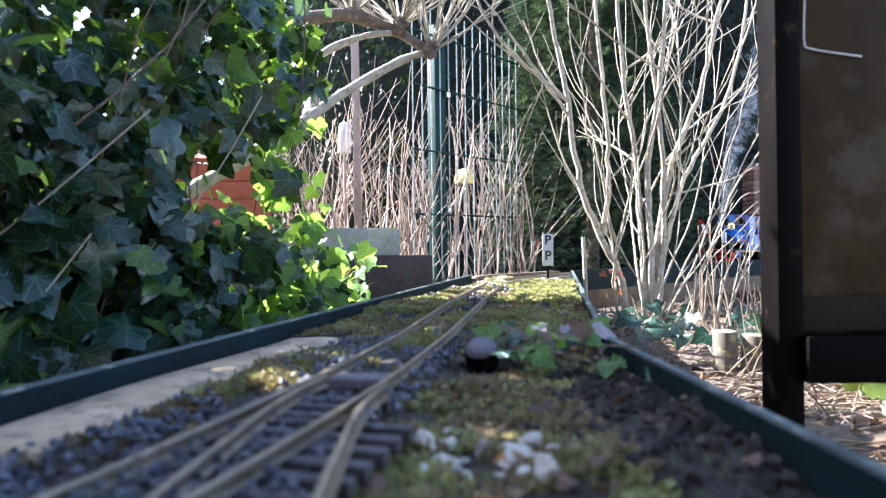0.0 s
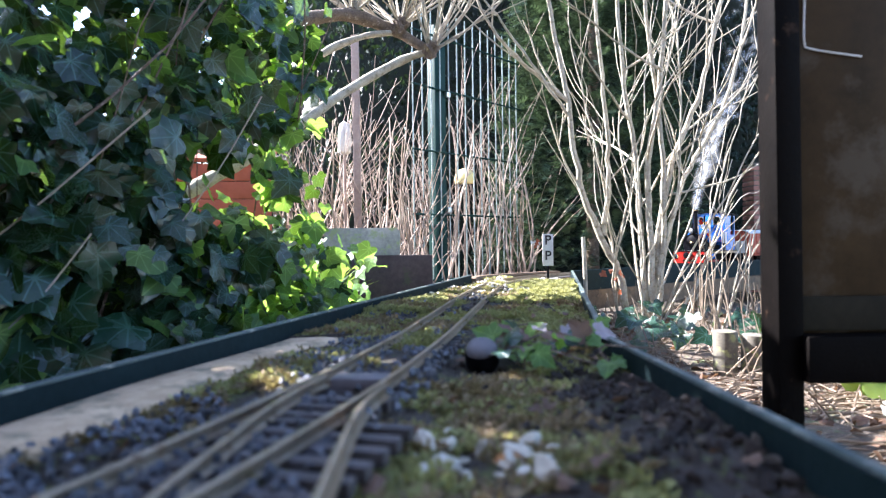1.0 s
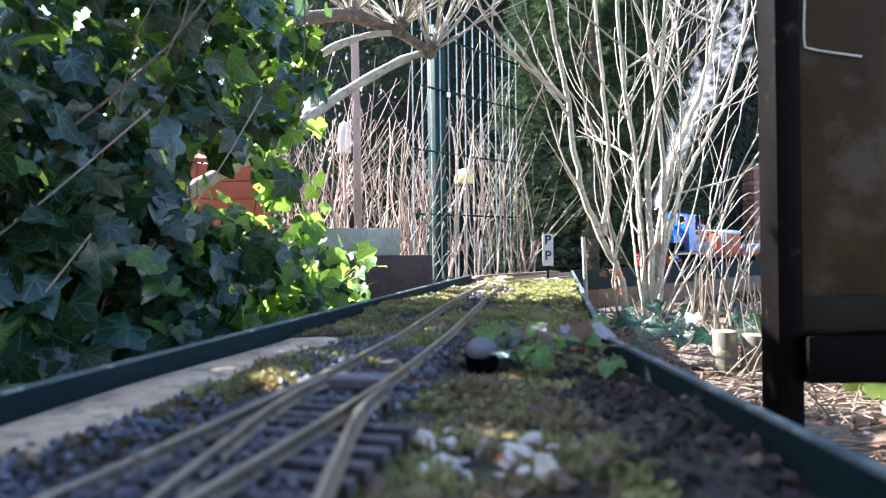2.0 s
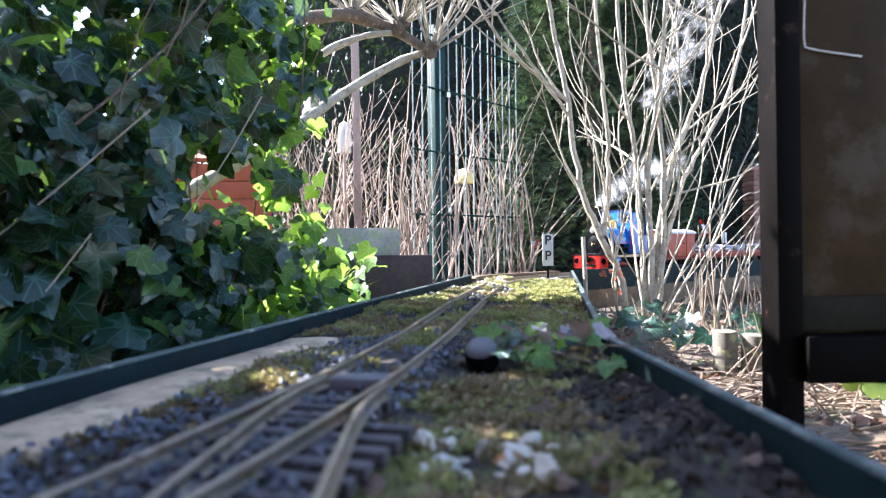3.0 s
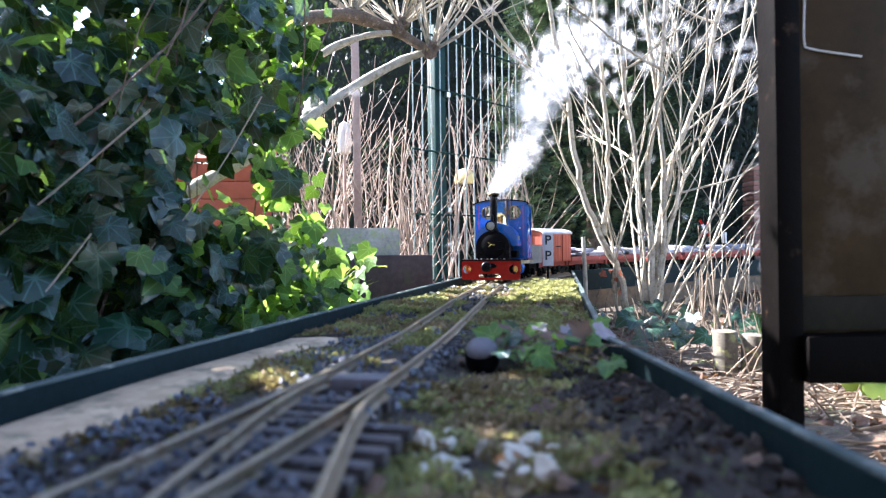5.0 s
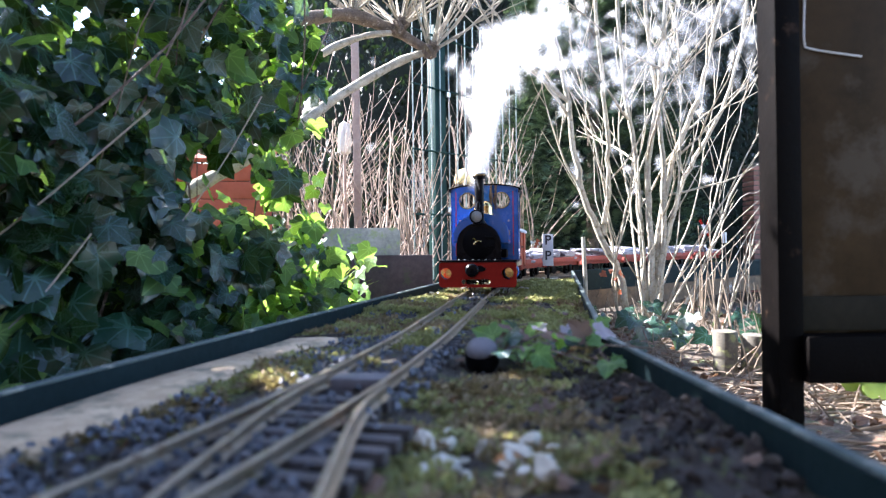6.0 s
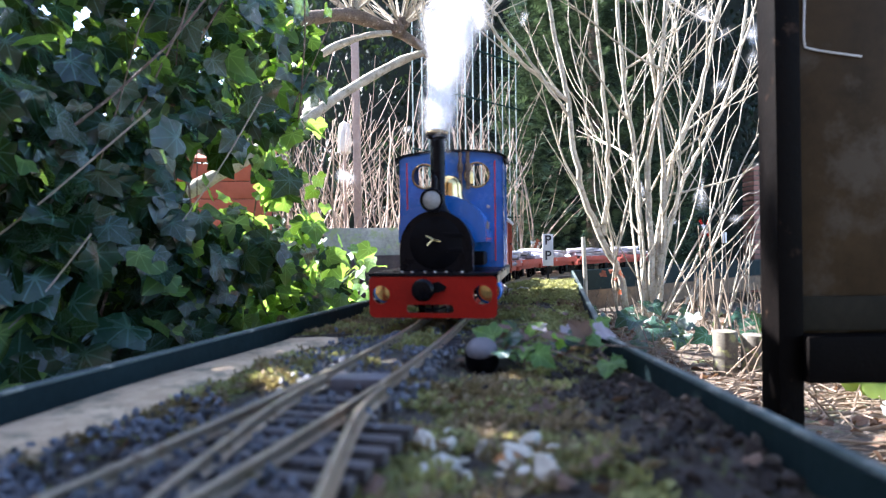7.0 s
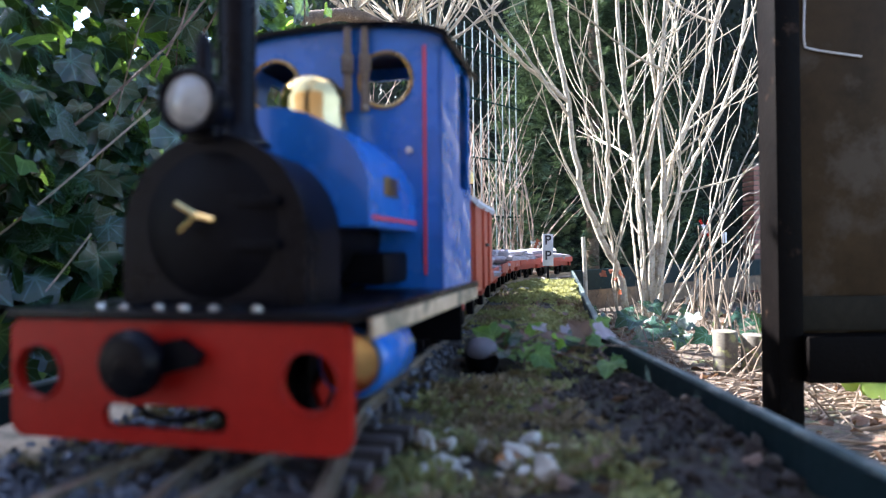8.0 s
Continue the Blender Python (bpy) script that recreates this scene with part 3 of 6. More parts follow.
    tube(bm, [(0.0, 0.024, 0.140), (0.0, 0.024, 0.151), (0.0, 0.024, 0.156)], [0.0035, 0.0035, 0.0015], 10)
    part("lamp_cap", bm, M["smoke_black"], lamp)
    bm = bmesh.new()
    box(bm, (-0.002, 0.028, 0.1195), (0.012, 0.008, 0.006), 0.001)
    part("lamp_bracket", bm, M["smoke_black"], lamp)
    bm = bmesh.new()
    lathe(bm, [(0.014, 0.0), (0.0105, 0.004), (0.0078, 0.010), (0.0082, 0.079), (0.0112, 0.081), (0.0118, 0.087), (0.0098, 0.089), (0.0068, 0.089), (0.0062, 0.064)], (0, 0, 1), (0.0, 0.050, 0.1175), 26)
    part("chimney", bm, M["smoke_black"], lo, "tall black chimney with a capped rim")
    ring(lo, "chimney_cap", (0.0, 0.050, 0.2035), 0.0108, 0.0018, (0, 0, 1), M["old_brass"], "dull coppery chimney cap")
    # boiler and saddle tank
    bm = bmesh.new()
    lathe(bm, [(0.0, 0.07), (0.029, 0.07), (0.029, 0.160), (0.0, 0.160)], (0, 1, 0), (0, 0, 0.082), 28)
    part("boiler", bm, M["black"], lo)
    def saddle(rx, rz, zc, zb, n=22):
        return [(rx * math.cos(a), zc + rz * math.sin(a)) for a in [math.pi * k / n for k in range(n + 1)]] + [(-rx, zb), (rx, zb)]
    bm = bmesh.new()
    prism(bm, saddle(0.0490, 0.039, 0.099, 0.085), 0.074, 0.161)
    tank = part("saddle_tank", bm, M["blue"], lo, "glossy blue saddle tank")
    for z, sx in ((0.089, 1), (0.089, -1)):
        bm = bmesh.new()
        box(bm, (sx * 0.0493, 0.117, z), (0.0012, 0.078, 0.0016))
        part("lining_band", bm, M["lining"], tank, "thin red lining")
    for sx in (-1, 1):
        bm = bmesh.new()
        box(bm, (sx * 0.0493, 0.108, 0.104), (0.0012, 0.022, 0.009), 0.0005)
        part("nameplate", bm, M["old_brass"], tank, "small dull brass plate")
    bm = bmesh.new()
    lathe(bm, [(0.021, -0.008), (0.0178, 0.003), (0.0178, 0.012), (0.0162, 0.018), (0.0105, 0.0235), (0.0, 0.0255)], (0, 0, 1), (0.0, 0.132, 0.140), 26)
    part("steam_dome", bm, M["brass"], lo, "polished brass dome")
    for x, y in ((0.013, 0.151), (0.022, 0.1535)):
        bm = bmesh.new()
        lathe(bm, [(0.0025, 0.0), (0.0025, 0.02), (0.0035, 0.021), (0.0035, 0.030), (0.0022, 0.032), (0.0022, 0.045)], (0, 0, 1), (x, y, 0.150), 12)
        part("safety_valve", bm, M["bark_dark"], lo, "slim brown-lagged valve")
    # cylinders and frame plates
    for sx in (-1, 1):
        bm = bmesh.new()
        lathe(bm, [(0.0, 0.03), (0.0125, 0.03), (0.0135, 0.032), (0.0135, 0.072), (0.0125, 0.074), (0.0, 0.074)], (0, 1, 0), (sx * 0.0555, 0, 0.034), 22)
        cyl = part("cylinder", bm, M["blue"], lo, "blue cylinder casing")
        bm = bmesh.new()
        lathe(bm, [(0.0, -0.002), (0.011, -0.0015), (0.0115, 0.001)], (0, 1, 0), (sx * 0.0555, 0.030, 0.034), 22)
        part("cylinder_cover", bm, M["brass"], cyl)
    for sx in (-1, 1):
        bm = bmesh.new()
        box(bm, (sx * 0.019, 0.13, 0.038), (0.003, 0.25, 0.036), 0.0005)
        part("frame_plate", bm, M["black"], lo)
    bm = bmesh.new()
    box(bm, (0.0, 0.14, 0.066), (0.088, 0.05, 0.016), 0.003)
    part("firebox_side", bm, M["black"], lo)
    for y in (0.098 * LENGTH_FIT, 0.168 * LENGTH_FIT):
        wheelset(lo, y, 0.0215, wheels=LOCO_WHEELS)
    for sx in (-1, 1):
        bm = bmesh.new()
        box(bm, (0, 0, 0), (0.003, 0.069, 0.006), 0.0012)
        rod = part("coupling_rod", bm, M["red"], lo, "red coupling rod")
        LOCO_RODS.append((rod, sx))
    # cab
    y0, y1, zt = 0.157, 0.245, 0.196
    def cab_outline(rise=0.0):
        n = 12
        return [(-0.064, 0.0543), (0.064, 0.0543)] + [(0.064 * math.cos(math.pi * k / n), zt - 0.008 + 0.008 * math.sin(math.pi * k / n)) for k in range(n + 1)]
    bm = bmesh.new()
    plate_with_holes(bm, cab_outline(), [circle(-0.0325, 0.167, 0.0143), circle(0.0325, 0.167, 0.0143)], y0, y0 + 0.002)
    cab = part("cab_front", bm, M["blue"], lo, "blue cab front with two round windows")
    for x in (-0.0325, 0.0325):
        ring(cab, "window_ring", (x, y0 - 0.0005, 0.167), 0.0149, 0.0012, (0, 1, 0), M["old_brass"], "brass window ring")
    for sx in (-1, 1):
        bm = bmesh.new()
        box(bm, (sx * 0.0545, y0 - 0.0003, 0.123), (0.0016, 0.0012, 0.122))
        part("lining_band", bm, M["lining"], cab)
        bm = bmesh.new()
        lathe(bm, [(0.0, 0.0), (0.002, 0.0005), (0.002, 0.004)], (0, 1, 0), (sx * 0.046, y0 - 0.003, 0.128), 10)
        part("bolt", bm, M["steel"], cab)
    for sx in (-1, 1):
        bm = bmesh.new()
        side = [(y0, 0.0543), (y1, 0.0543), (y1, zt - 0.006), (y0, zt - 0.006)]
        hole = [[(y0 + 0.050, 0.112), (y1 - 0.006, 0.112), (y1 - 0.006, 0.174), (y1 - 0.014, 0.184), (y0 + 0.058, 0.184), (y0 + 0.050, 0.174)]]
        plate_with_holes(bm, side, hole, -0.001, 0.001)
        bmesh.ops.rotate(bm, verts=bm.verts, matrix=Matrix.Rotation(radians(90), 3, "Z"))
        bmesh.ops.translate(bm, verts=bm.verts, vec=(sx * 0.0630, 0, 0))
        part("cab_side", bm, M["blue"], lo, "blue cab side with an open doorway")
    bm = bmesh.new()
    plate_with_holes(bm, cab_outline(), [rounded(-0.055, 0.112, 0.055, 0.188, 0.006)], y1 - 0.002, y1)
    part("cab_back", bm, M["blue"], lo)
    bm = bmesh.new()
    n = 12
    up = [(0.0692 * math.cos(math.pi * k / n), zt - 0.009 + 0.0115 * math.sin(math.pi * k / n)) for k in range(n + 1)]
    lowr = [(x * 0.97, z - 0.0022) for x, z in up][::-1]
    prism(bm, up + lowr, y0 - 0.006, y1 + 0.008)
    part("cab_roof", bm, M["smoke_black"], lo, "dark curved cab roof")
    for k in range(8):
        for sx in (-1, 1):
            bm = bmesh.new()
            lathe(bm, [(0.0011, 0.0), (0.0011, 0.0007), (0.0004, 0.001)], (0, -1, 0), (sx * 0.0612, y0, 0.066 + k * 0.0165), 6)
            part("rivet", bm, M["blue"], cab)
    bm = bmesh.new()
    box(bm, (0, 0.262, 0.034), (0.11, 0.004, 0.04), 0.002)
    part("rear_beam", bm, M["black"], lo)
    # engine shortened to fit the camera's view: all but wheels and rods drawn in
    short = Matrix.Diagonal((1, LENGTH_FIT, 1, 1))
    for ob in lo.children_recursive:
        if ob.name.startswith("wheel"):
            ob.location.y *= LENGTH_FIT
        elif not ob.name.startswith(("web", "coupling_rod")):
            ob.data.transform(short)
    return lo


def chassis(th, length, axles, wheels, col="wagon"):
    for sx in (-1, 1):
        bm = bmesh.new()
        box(bm, (sx * 0.034, length / 2, 0.032), (0.006, length - 0.012, 0.012), 0.001)
        part("sole_bar", bm, M[col], th)
    for y in (0.005, length - 0.005):
        bm = bmesh.new()
        box(bm, (0, y, 0.032), (0.086, 0.008, 0.014), 0.001)
        part("headstock", bm, M[col], th)
        bm = bmesh.new()
        lathe(bm, [(0.004, 0.0), (0.004, 0.008), (0.008, 0.009), (0.008, 0.011), (0.0, 0.012)], (0, -1 if y < 0.02 else 1, 0), (0, y, 0.031), 14)
        part("buffer", bm, M["black"], th)
    for y in axles:
        wheelset(th, y, 0.0125, spokes=False, wheels=wheels)
        for sx in (-1, 1):
            bm = bmesh.new()
            box(bm, (sx * 0.034, y, 0.018), (0.007, 0.014, 0.02), 0.001)
            part("axle_guard", bm, M["black"], th)


WAGON_WHEELS = {}


def tender():
    th = thing("tender", "small grey open tender behind the locomotive", "tender")
    WAGON_WHEELS[th] = []
    chassis(th, 0.10, (0.025, 0.075), WAGON_WHEELS[th], "black")
    bm = bmesh.new()
    plate_with_holes(bm, rounded(-0.052, 0.004, 0.052, 0.096, 0.003), [rounded(-0.049, 0.007, 0.049, 0.093, 0.002)], 0.04, 0.088)
    part("body", bm, M["tender"], th, "grey box sides", smooth=True)
    bm = bmesh.new()
    box(bm, (0, 0.05, 0.041), (0.1, 0.092, 0.003))
    part("floor_plate", bm, M["tender"], th)
    for o in th.children:
        if o.name.startswith("body"):
            o.data.transform(Matrix(((1, 0, 0, 0), (0, 0, 1, 0), (0, 1, 0, 0), (0, 0, 0, 1))))
            o.data.flip_normals()
    return th


def van():
    th = thing("goods_van", "red-brown planked goods van with pale grey roof", "van")
    WAGON_WHEELS[th] = []
    L = 0.175
    chassis(th, L, (0.045, 0.13), WAGON_WHEELS[th])
    bm = bmesh.new()
    n = 12
    out = [(-0.053, 0.039), (0.053, 0.039)] + [(0.053 * math.cos(math.pi * k / n), 0.118 + 0.012 * math.sin(math.pi * k / n)) for k in range(n + 1)]
    prism(bm, out, 0.004, L - 0.004)
    body = part("body", bm, M["van"], th, "red-brown van body")
    for sx in (-1, 1):
        for k in range(10):
            bm = bmesh.new()
            box(bm, (sx * 0.0535, 0.012 + k * (L - 0.024) / 9, 0.079), (0.002, (L - 0.02) / 9.4, 0.076), 0.0006)
            part("plank", bm, M["van"], body)
        for y in (0.058, 0.117):
            bm = bmesh.new()
            box(bm, (sx * 0.0555, y, 0.079), (0.003, 0.004, 0.078), 0.0006)
            part("door_post", bm, M["van"], body)
        bm = bmesh.new()
        box(bm, (sx * 0.057, 0.088, 0.082), (0.0015, 0.03, 0.003), 0.0004)
        part("door_bar", bm, M["black"], body)
    for y in (0.003, L - 0.003):
        for x in (-0.05, -0.017, 0.017, 0.05):
            bm = bmesh.new()
            box(bm, (x, y, 0.08), (0.004, 0.003, 0.08), 0.0005)
            part("end_post", bm, M["van"], body)
    bm = bmesh.new()
    up = [(0.058 * math.cos(math.pi * k / n), 0.119 + 0.0135 * math.sin(math.pi * k / n)) for k in range(n + 1)]
    prism(bm, up + [(x * 0.96, z - 0.003) for x, z in up][::-1], -0.002, L + 0.002)
    part("roof", bm, M["van_roof"], th, "pale grey curved roof")
    return th


def flat_wagon(seed):
    th = thing("flat_wagon", "dark red flat wagon loaded with grey slates", "wagon", group="flat wagons of the train")
    WAGON_WHEELS[th] = []
    L = 0.19
    chassis(th, L, (0.045, 0.145), WAGON_WHEELS[th])
    for k in range(9):
        bm = bmesh.new()
        box(bm, (0, 0.012 + k * 0.0207, 0.0405), (0.098, 0.0198, 0.005), 0.0006)
        part("deck_plank", bm, M["wagon"], th)
    for sx in (-1, 1):
        bm = bmesh.new()
        box(bm, (sx * 0.0495, L / 2, 0.044), (0.003, L - 0.01, 0.014), 0.0006)
        part("side_rail", bm, M["wagon"], th)
    rnd = random.Random(seed)
    for k in range(11):
        bm = bmesh.new()
        box(bm, (0, 0, 0), (rnd.uniform(0.045, 0.085), rnd.uniform(0.05, 0.085), rnd.uniform(0.006, 0.011)), 0.0018, seg=1)
        for v in bm.verts:
            v.co += Vector((rnd.uniform(-1, 1), rnd.uniform(-1, 1), rnd.uniform(-0.5, 0.5))) * 0.002
        o = part("slate", bm, M["load"], th, smooth=False)
        lay = k // 4
        o.location = (rnd.uniform(-0.012, 0.012), 0.045 + (k % 4) * 0.034 + rnd.uniform(-0.01, 0.01), 0.0475 + lay * 0.0095 + rnd.uniform(0, 0.002))
        o.rotation_euler = (rnd.uniform(-0.09, 0.09), rnd.uniform(-0.1, 0.1), rnd.uniform(-0.7, 0.7))
    return th




# ---------------------------------------------------------------- plants
IVY_OUTLINE = [(0, -0.10), (0.14, -0.23), (0.36, -0.27), (0.50, -0.14), (0.54, 0.06), (0.68, 0.26), (0.50, 0.36), (0.36, 0.44), (0.30, 0.60), (0.15, 0.83), (0, 1.0)]


def ivy_leaf_shape(fold=0.12, droop=0.2, twist=0.0):
    """Vertices, faces and loop uvs of one lobed leaf of unit length, base at the origin, tip along +y."""
    rib = [-0.10, -0.06, -0.02, 0.03, 0.10, 0.20, 0.30, 0.42, 0.58, 0.80, 1.0]
    n = len(rib)
    flat = [(0.0, y) for y in rib]
    right = {0: 0, n - 1: n - 1}
    left = {0: 0, n - 1: n - 1}
    for k in range(1, n - 1):
        right[k] = len(flat)
        flat.append(IVY_OUTLINE[k])
        left[k] = len(flat)
        flat.append((-IVY_OUTLINE[k][0] * (0.94 + 0.05 * (k % 2)), IVY_OUTLINE[k][1] - 0.02))
    faces = []
    for k in range(n - 1):
        for side, flip in ((right, False), (left, True)):
            f = []
            for i in (k, side[k], side[k + 1], k + 1):
                if i not in f:
                    f.append(i)
            faces.append(tuple(f[::-1] if flip else f))
    verts = []
    for x, y in flat:
        r = math.hypot(x, y)
        verts.append((x, y, fold * abs(x) - droop * r * r * 0.5 + twist * x * y + 0.03 * math.sin(9 * x + 7 * y)))
    return verts, faces, [flat[i] for f in faces for i in f], flat


def leaf_frames(rng, pos, face, spread, size, droop_dir=Vector((0, 0, -1))):
    """A pose for a hanging leaf: its face turned about the given way, its tip down."""
    nrm = (Vector(face) + Vector((rng.gauss(0, spread), rng.gauss(0, spread), rng.gauss(0, spread)))).normalized()
    tip = droop_dir + Vector((rng.gauss(0, 0.75), rng.gauss(0, 0.75), rng.gauss(0, 0.5)))
    tip = (tip - nrm * tip.dot(nrm)).normalized()
    side = tip.cross(nrm).normalized()
    m = Matrix((side, tip, nrm)).transposed().to_4x4()
    return Matrix.Translation(pos) @ m @ Matrix.Scale(size, 4)


def joined_leaves(name, shapes, poses, material):
    verts, faces, uvs = [], [], []
    for m in poses:
        v, f, u, _ = random.choice(shapes)
        base = len(verts)
        verts += [tuple(m @ Vector(p)) for p in v]
        faces += [tuple(i + base for i in q) for q in f]
        uvs += u
    me = raw(name, verts, faces, material, uvs)
    me.shade_smooth()
    return me


def ivy_surface(t, z):
    """A point of the ivy's hanging face: t from its near end to its far end."""
    return Vector((-0.60 + 0.40 * t, 0.46 + 0.80 * t, z))


def view_gap(p):
    """A gap cut along the camera's sight lines so that the orange hut shows."""
    return -0.415 < p.x / p.y < -0.288 and 0.055 < (p.z - 0.086) / p.y < 0.150


def ivy():
    rng = random.Random(5)
    iv = thing("ivy_thicket", "dense hanging ivy with dark lobed leaves and bare stems", "ivy")
    shapes = [ivy_leaf_shape(0.16, 0.25, 0.1), ivy_leaf_shape(0.05, 0.45, -0.15), ivy_leaf_shape(-0.08, 0.15, 0.05), ivy_leaf_shape(0.22, 0.05, 0.2)]
    meshes = {}
    for key in ("ivy", "ivy_lit"):
        meshes[key] = []
        for v, f, u, _ in shapes:
            me = raw("leaf", v, f, M[key], u)
            me.shade_smooth()
            meshes[key].append(me)
    face = Vector((0.62, -0.62, 0.36)).normalized()
    inner = {"ivy": [], "ivy_lit": []}
    count = 0
    for k in range(4700):
        t = rng.uniform(-0.25, 1.06)
        z = rng.uniform(-0.16, 0.84 - 0.30 * min(1.0, max(0.0, (t - 0.15) / 0.5)))
        back = rng.random() ** 1.6 * 0.26
        far_limit = 1.02 + 0.06 * noise.noise(Vector((z * 6, 0, 4))) - 0.11 * math.exp(-((z - 0.21) / 0.10) ** 2) + 0.08 * math.exp(-((z + 0.02) / 0.10) ** 2)
        if t > far_limit:
            continue
        gap = noise.noise(Vector((t * 5.5, z * 6.5, 7 + back * 3)))
        if gap > (0.16 if z > 0.3 else 0.24) and z > -0.02:
            continue
        p = ivy_surface(t, z) + Vector((-0.85, -0.35, 0)) * back + Vector((rng.gauss(0, 0.015), rng.gauss(0, 0.015), 0))
        if view_gap(p) and rng.random() < 0.94:
            continue
        if p.x > left_edge(p.y) - 0.03 and p.z < 0.02:
            p.x = left_edge(p.y) - 0.03 - rng.uniform(0, 0.05)
        size = rng.uniform(0.022, 0.050) * (1.25 if t < 0.5 and z < 0.1 else 0.9 if t > 0.8 else 1.0)
        # brighter leaves are commonest where sun comes through the ivy
        lit_look = rng.random() < (0.5 if (t > 0.62 and z < 0.06) else 0.34 if t > 0.68 else 0.20 if z > 0.25 and t > 0.45 else 0.07)
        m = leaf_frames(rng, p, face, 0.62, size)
        key = "ivy_lit" if lit_look else "ivy"
        if back < 0.03 and count < 300 and t > -0.05 and z < 0.6:
            ob = new("leaf", rng.choice(meshes[key]))
            ob.parent = iv
            ob.matrix_local = m
            count += 1
        else:
            inner[key].append(m)
    # back layer added to shut out the sun and darken the gaps
    for k in range(4600):
        t, z = rng.uniform(-0.4, 0.98), rng.uniform(-0.16, 0.95)
        if t > 0.40 and z > 0.38:
            continue
        p = ivy_surface(t, z) + Vector((-0.85, -0.35, 0)) * rng.uniform(0.24, 0.60)
        if view_gap(p):
            continue
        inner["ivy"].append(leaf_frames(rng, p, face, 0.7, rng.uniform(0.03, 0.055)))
    # extra leaves, mostly out of view, added to keep sun off the ivy
    for k in range(620):
        p = Vector((rng.uniform(-1.25, -0.60), rng.uniform(0.75, 1.25), rng.uniform(0.05, 0.95)))
        if not view_gap(p) and p.x / p.y < -0.52:
            inner["ivy"].append(leaf_frames(rng, p, face, 0.7, rng.uniform(0.035, 0.06)))
    for key, poses in inner.items():
        ob = new("foliage", joined_leaves("foliage", shapes, poses, M[key]))
        ob.parent = iv
        tagged(ob, kind="stuff")
    for k in range(20):
        t = rng.uniform(-0.1, 1.0)
        z = rng.uniform(-0.15, 0.1)
        p = ivy_surface(t, z) + Vector((-0.85, -0.35, 0)) * rng.uniform(0.08, 0.3)
        pts = [p]
        d = Vector((rng.gauss(0, 0.25), rng.gauss(0, 0.15), 1)).normalized()
        for i in range(9):
            d = (d + Vector((rng.gauss(0, 0.15), rng.gauss(0, 0.12), 0.05))).normalized()
            pts.append(pts[-1] + d * rng.uniform(0.07, 0.12))
        bm = bmesh.new()
        r = rng.uniform(0.001, 0.0026)
        tube(bm, pts, [r * (1 - 0.06 * i) for i in range(len(pts))], 6)
        part("stem", bm, M["bark_dark"], iv)
    for a, b in (((-0.62, 0.72, 0.02), (-0.33, 0.72, 0.24)), ((-0.5, 0.7, -0.02), (-0.40, 0.72, 0.10)), ((-0.37, 0.9, 0.12), (-0.26, 0.92, 0.30))):
        bm = bmesh.new()
        m_ = (Vector(a) + Vector(b)) / 2 + Vector((0, 0, -0.008))
        tube(bm, smooth_line([a, m_, b], 5), 0.0011, 6)
        part("bare_shoot", bm, M["bark"], iv)


def grow(bm, rng, p, d, length, r, depth, bend=0.12, up=0.08, split=0.5, n=6, kids=2):
    steps = max(4, int(length / 0.05))
    pts, rad = [p.copy()], [r]
    for i in range(steps):
        d = (d + Vector((rng.gauss(0, bend), rng.gauss(0, bend), rng.gauss(0, bend) + up))).normalized()
        pts.append(pts[-1] + d * (length / steps))
        rad.append(max(0.0011, r * (1 - 0.62 * (i + 1) / steps)))
        if depth > 0 and i > 0 and rng.random() < split:
            for _ in range(rng.randint(1, kids)):
                side = Vector((rng.gauss(0, 1), rng.gauss(0, 0.7), rng.uniform(-0.1, 0.7))).normalized()
                grow(bm, rng, pts[-1], (d * 0.9 + side * 0.62).normalized(), length * rng.uniform(0.35, 0.62), rad[-1] * 0.62, depth - 1, bend, up, split * 0.6, 5, kids)
    tube(bm, pts, rad, n)


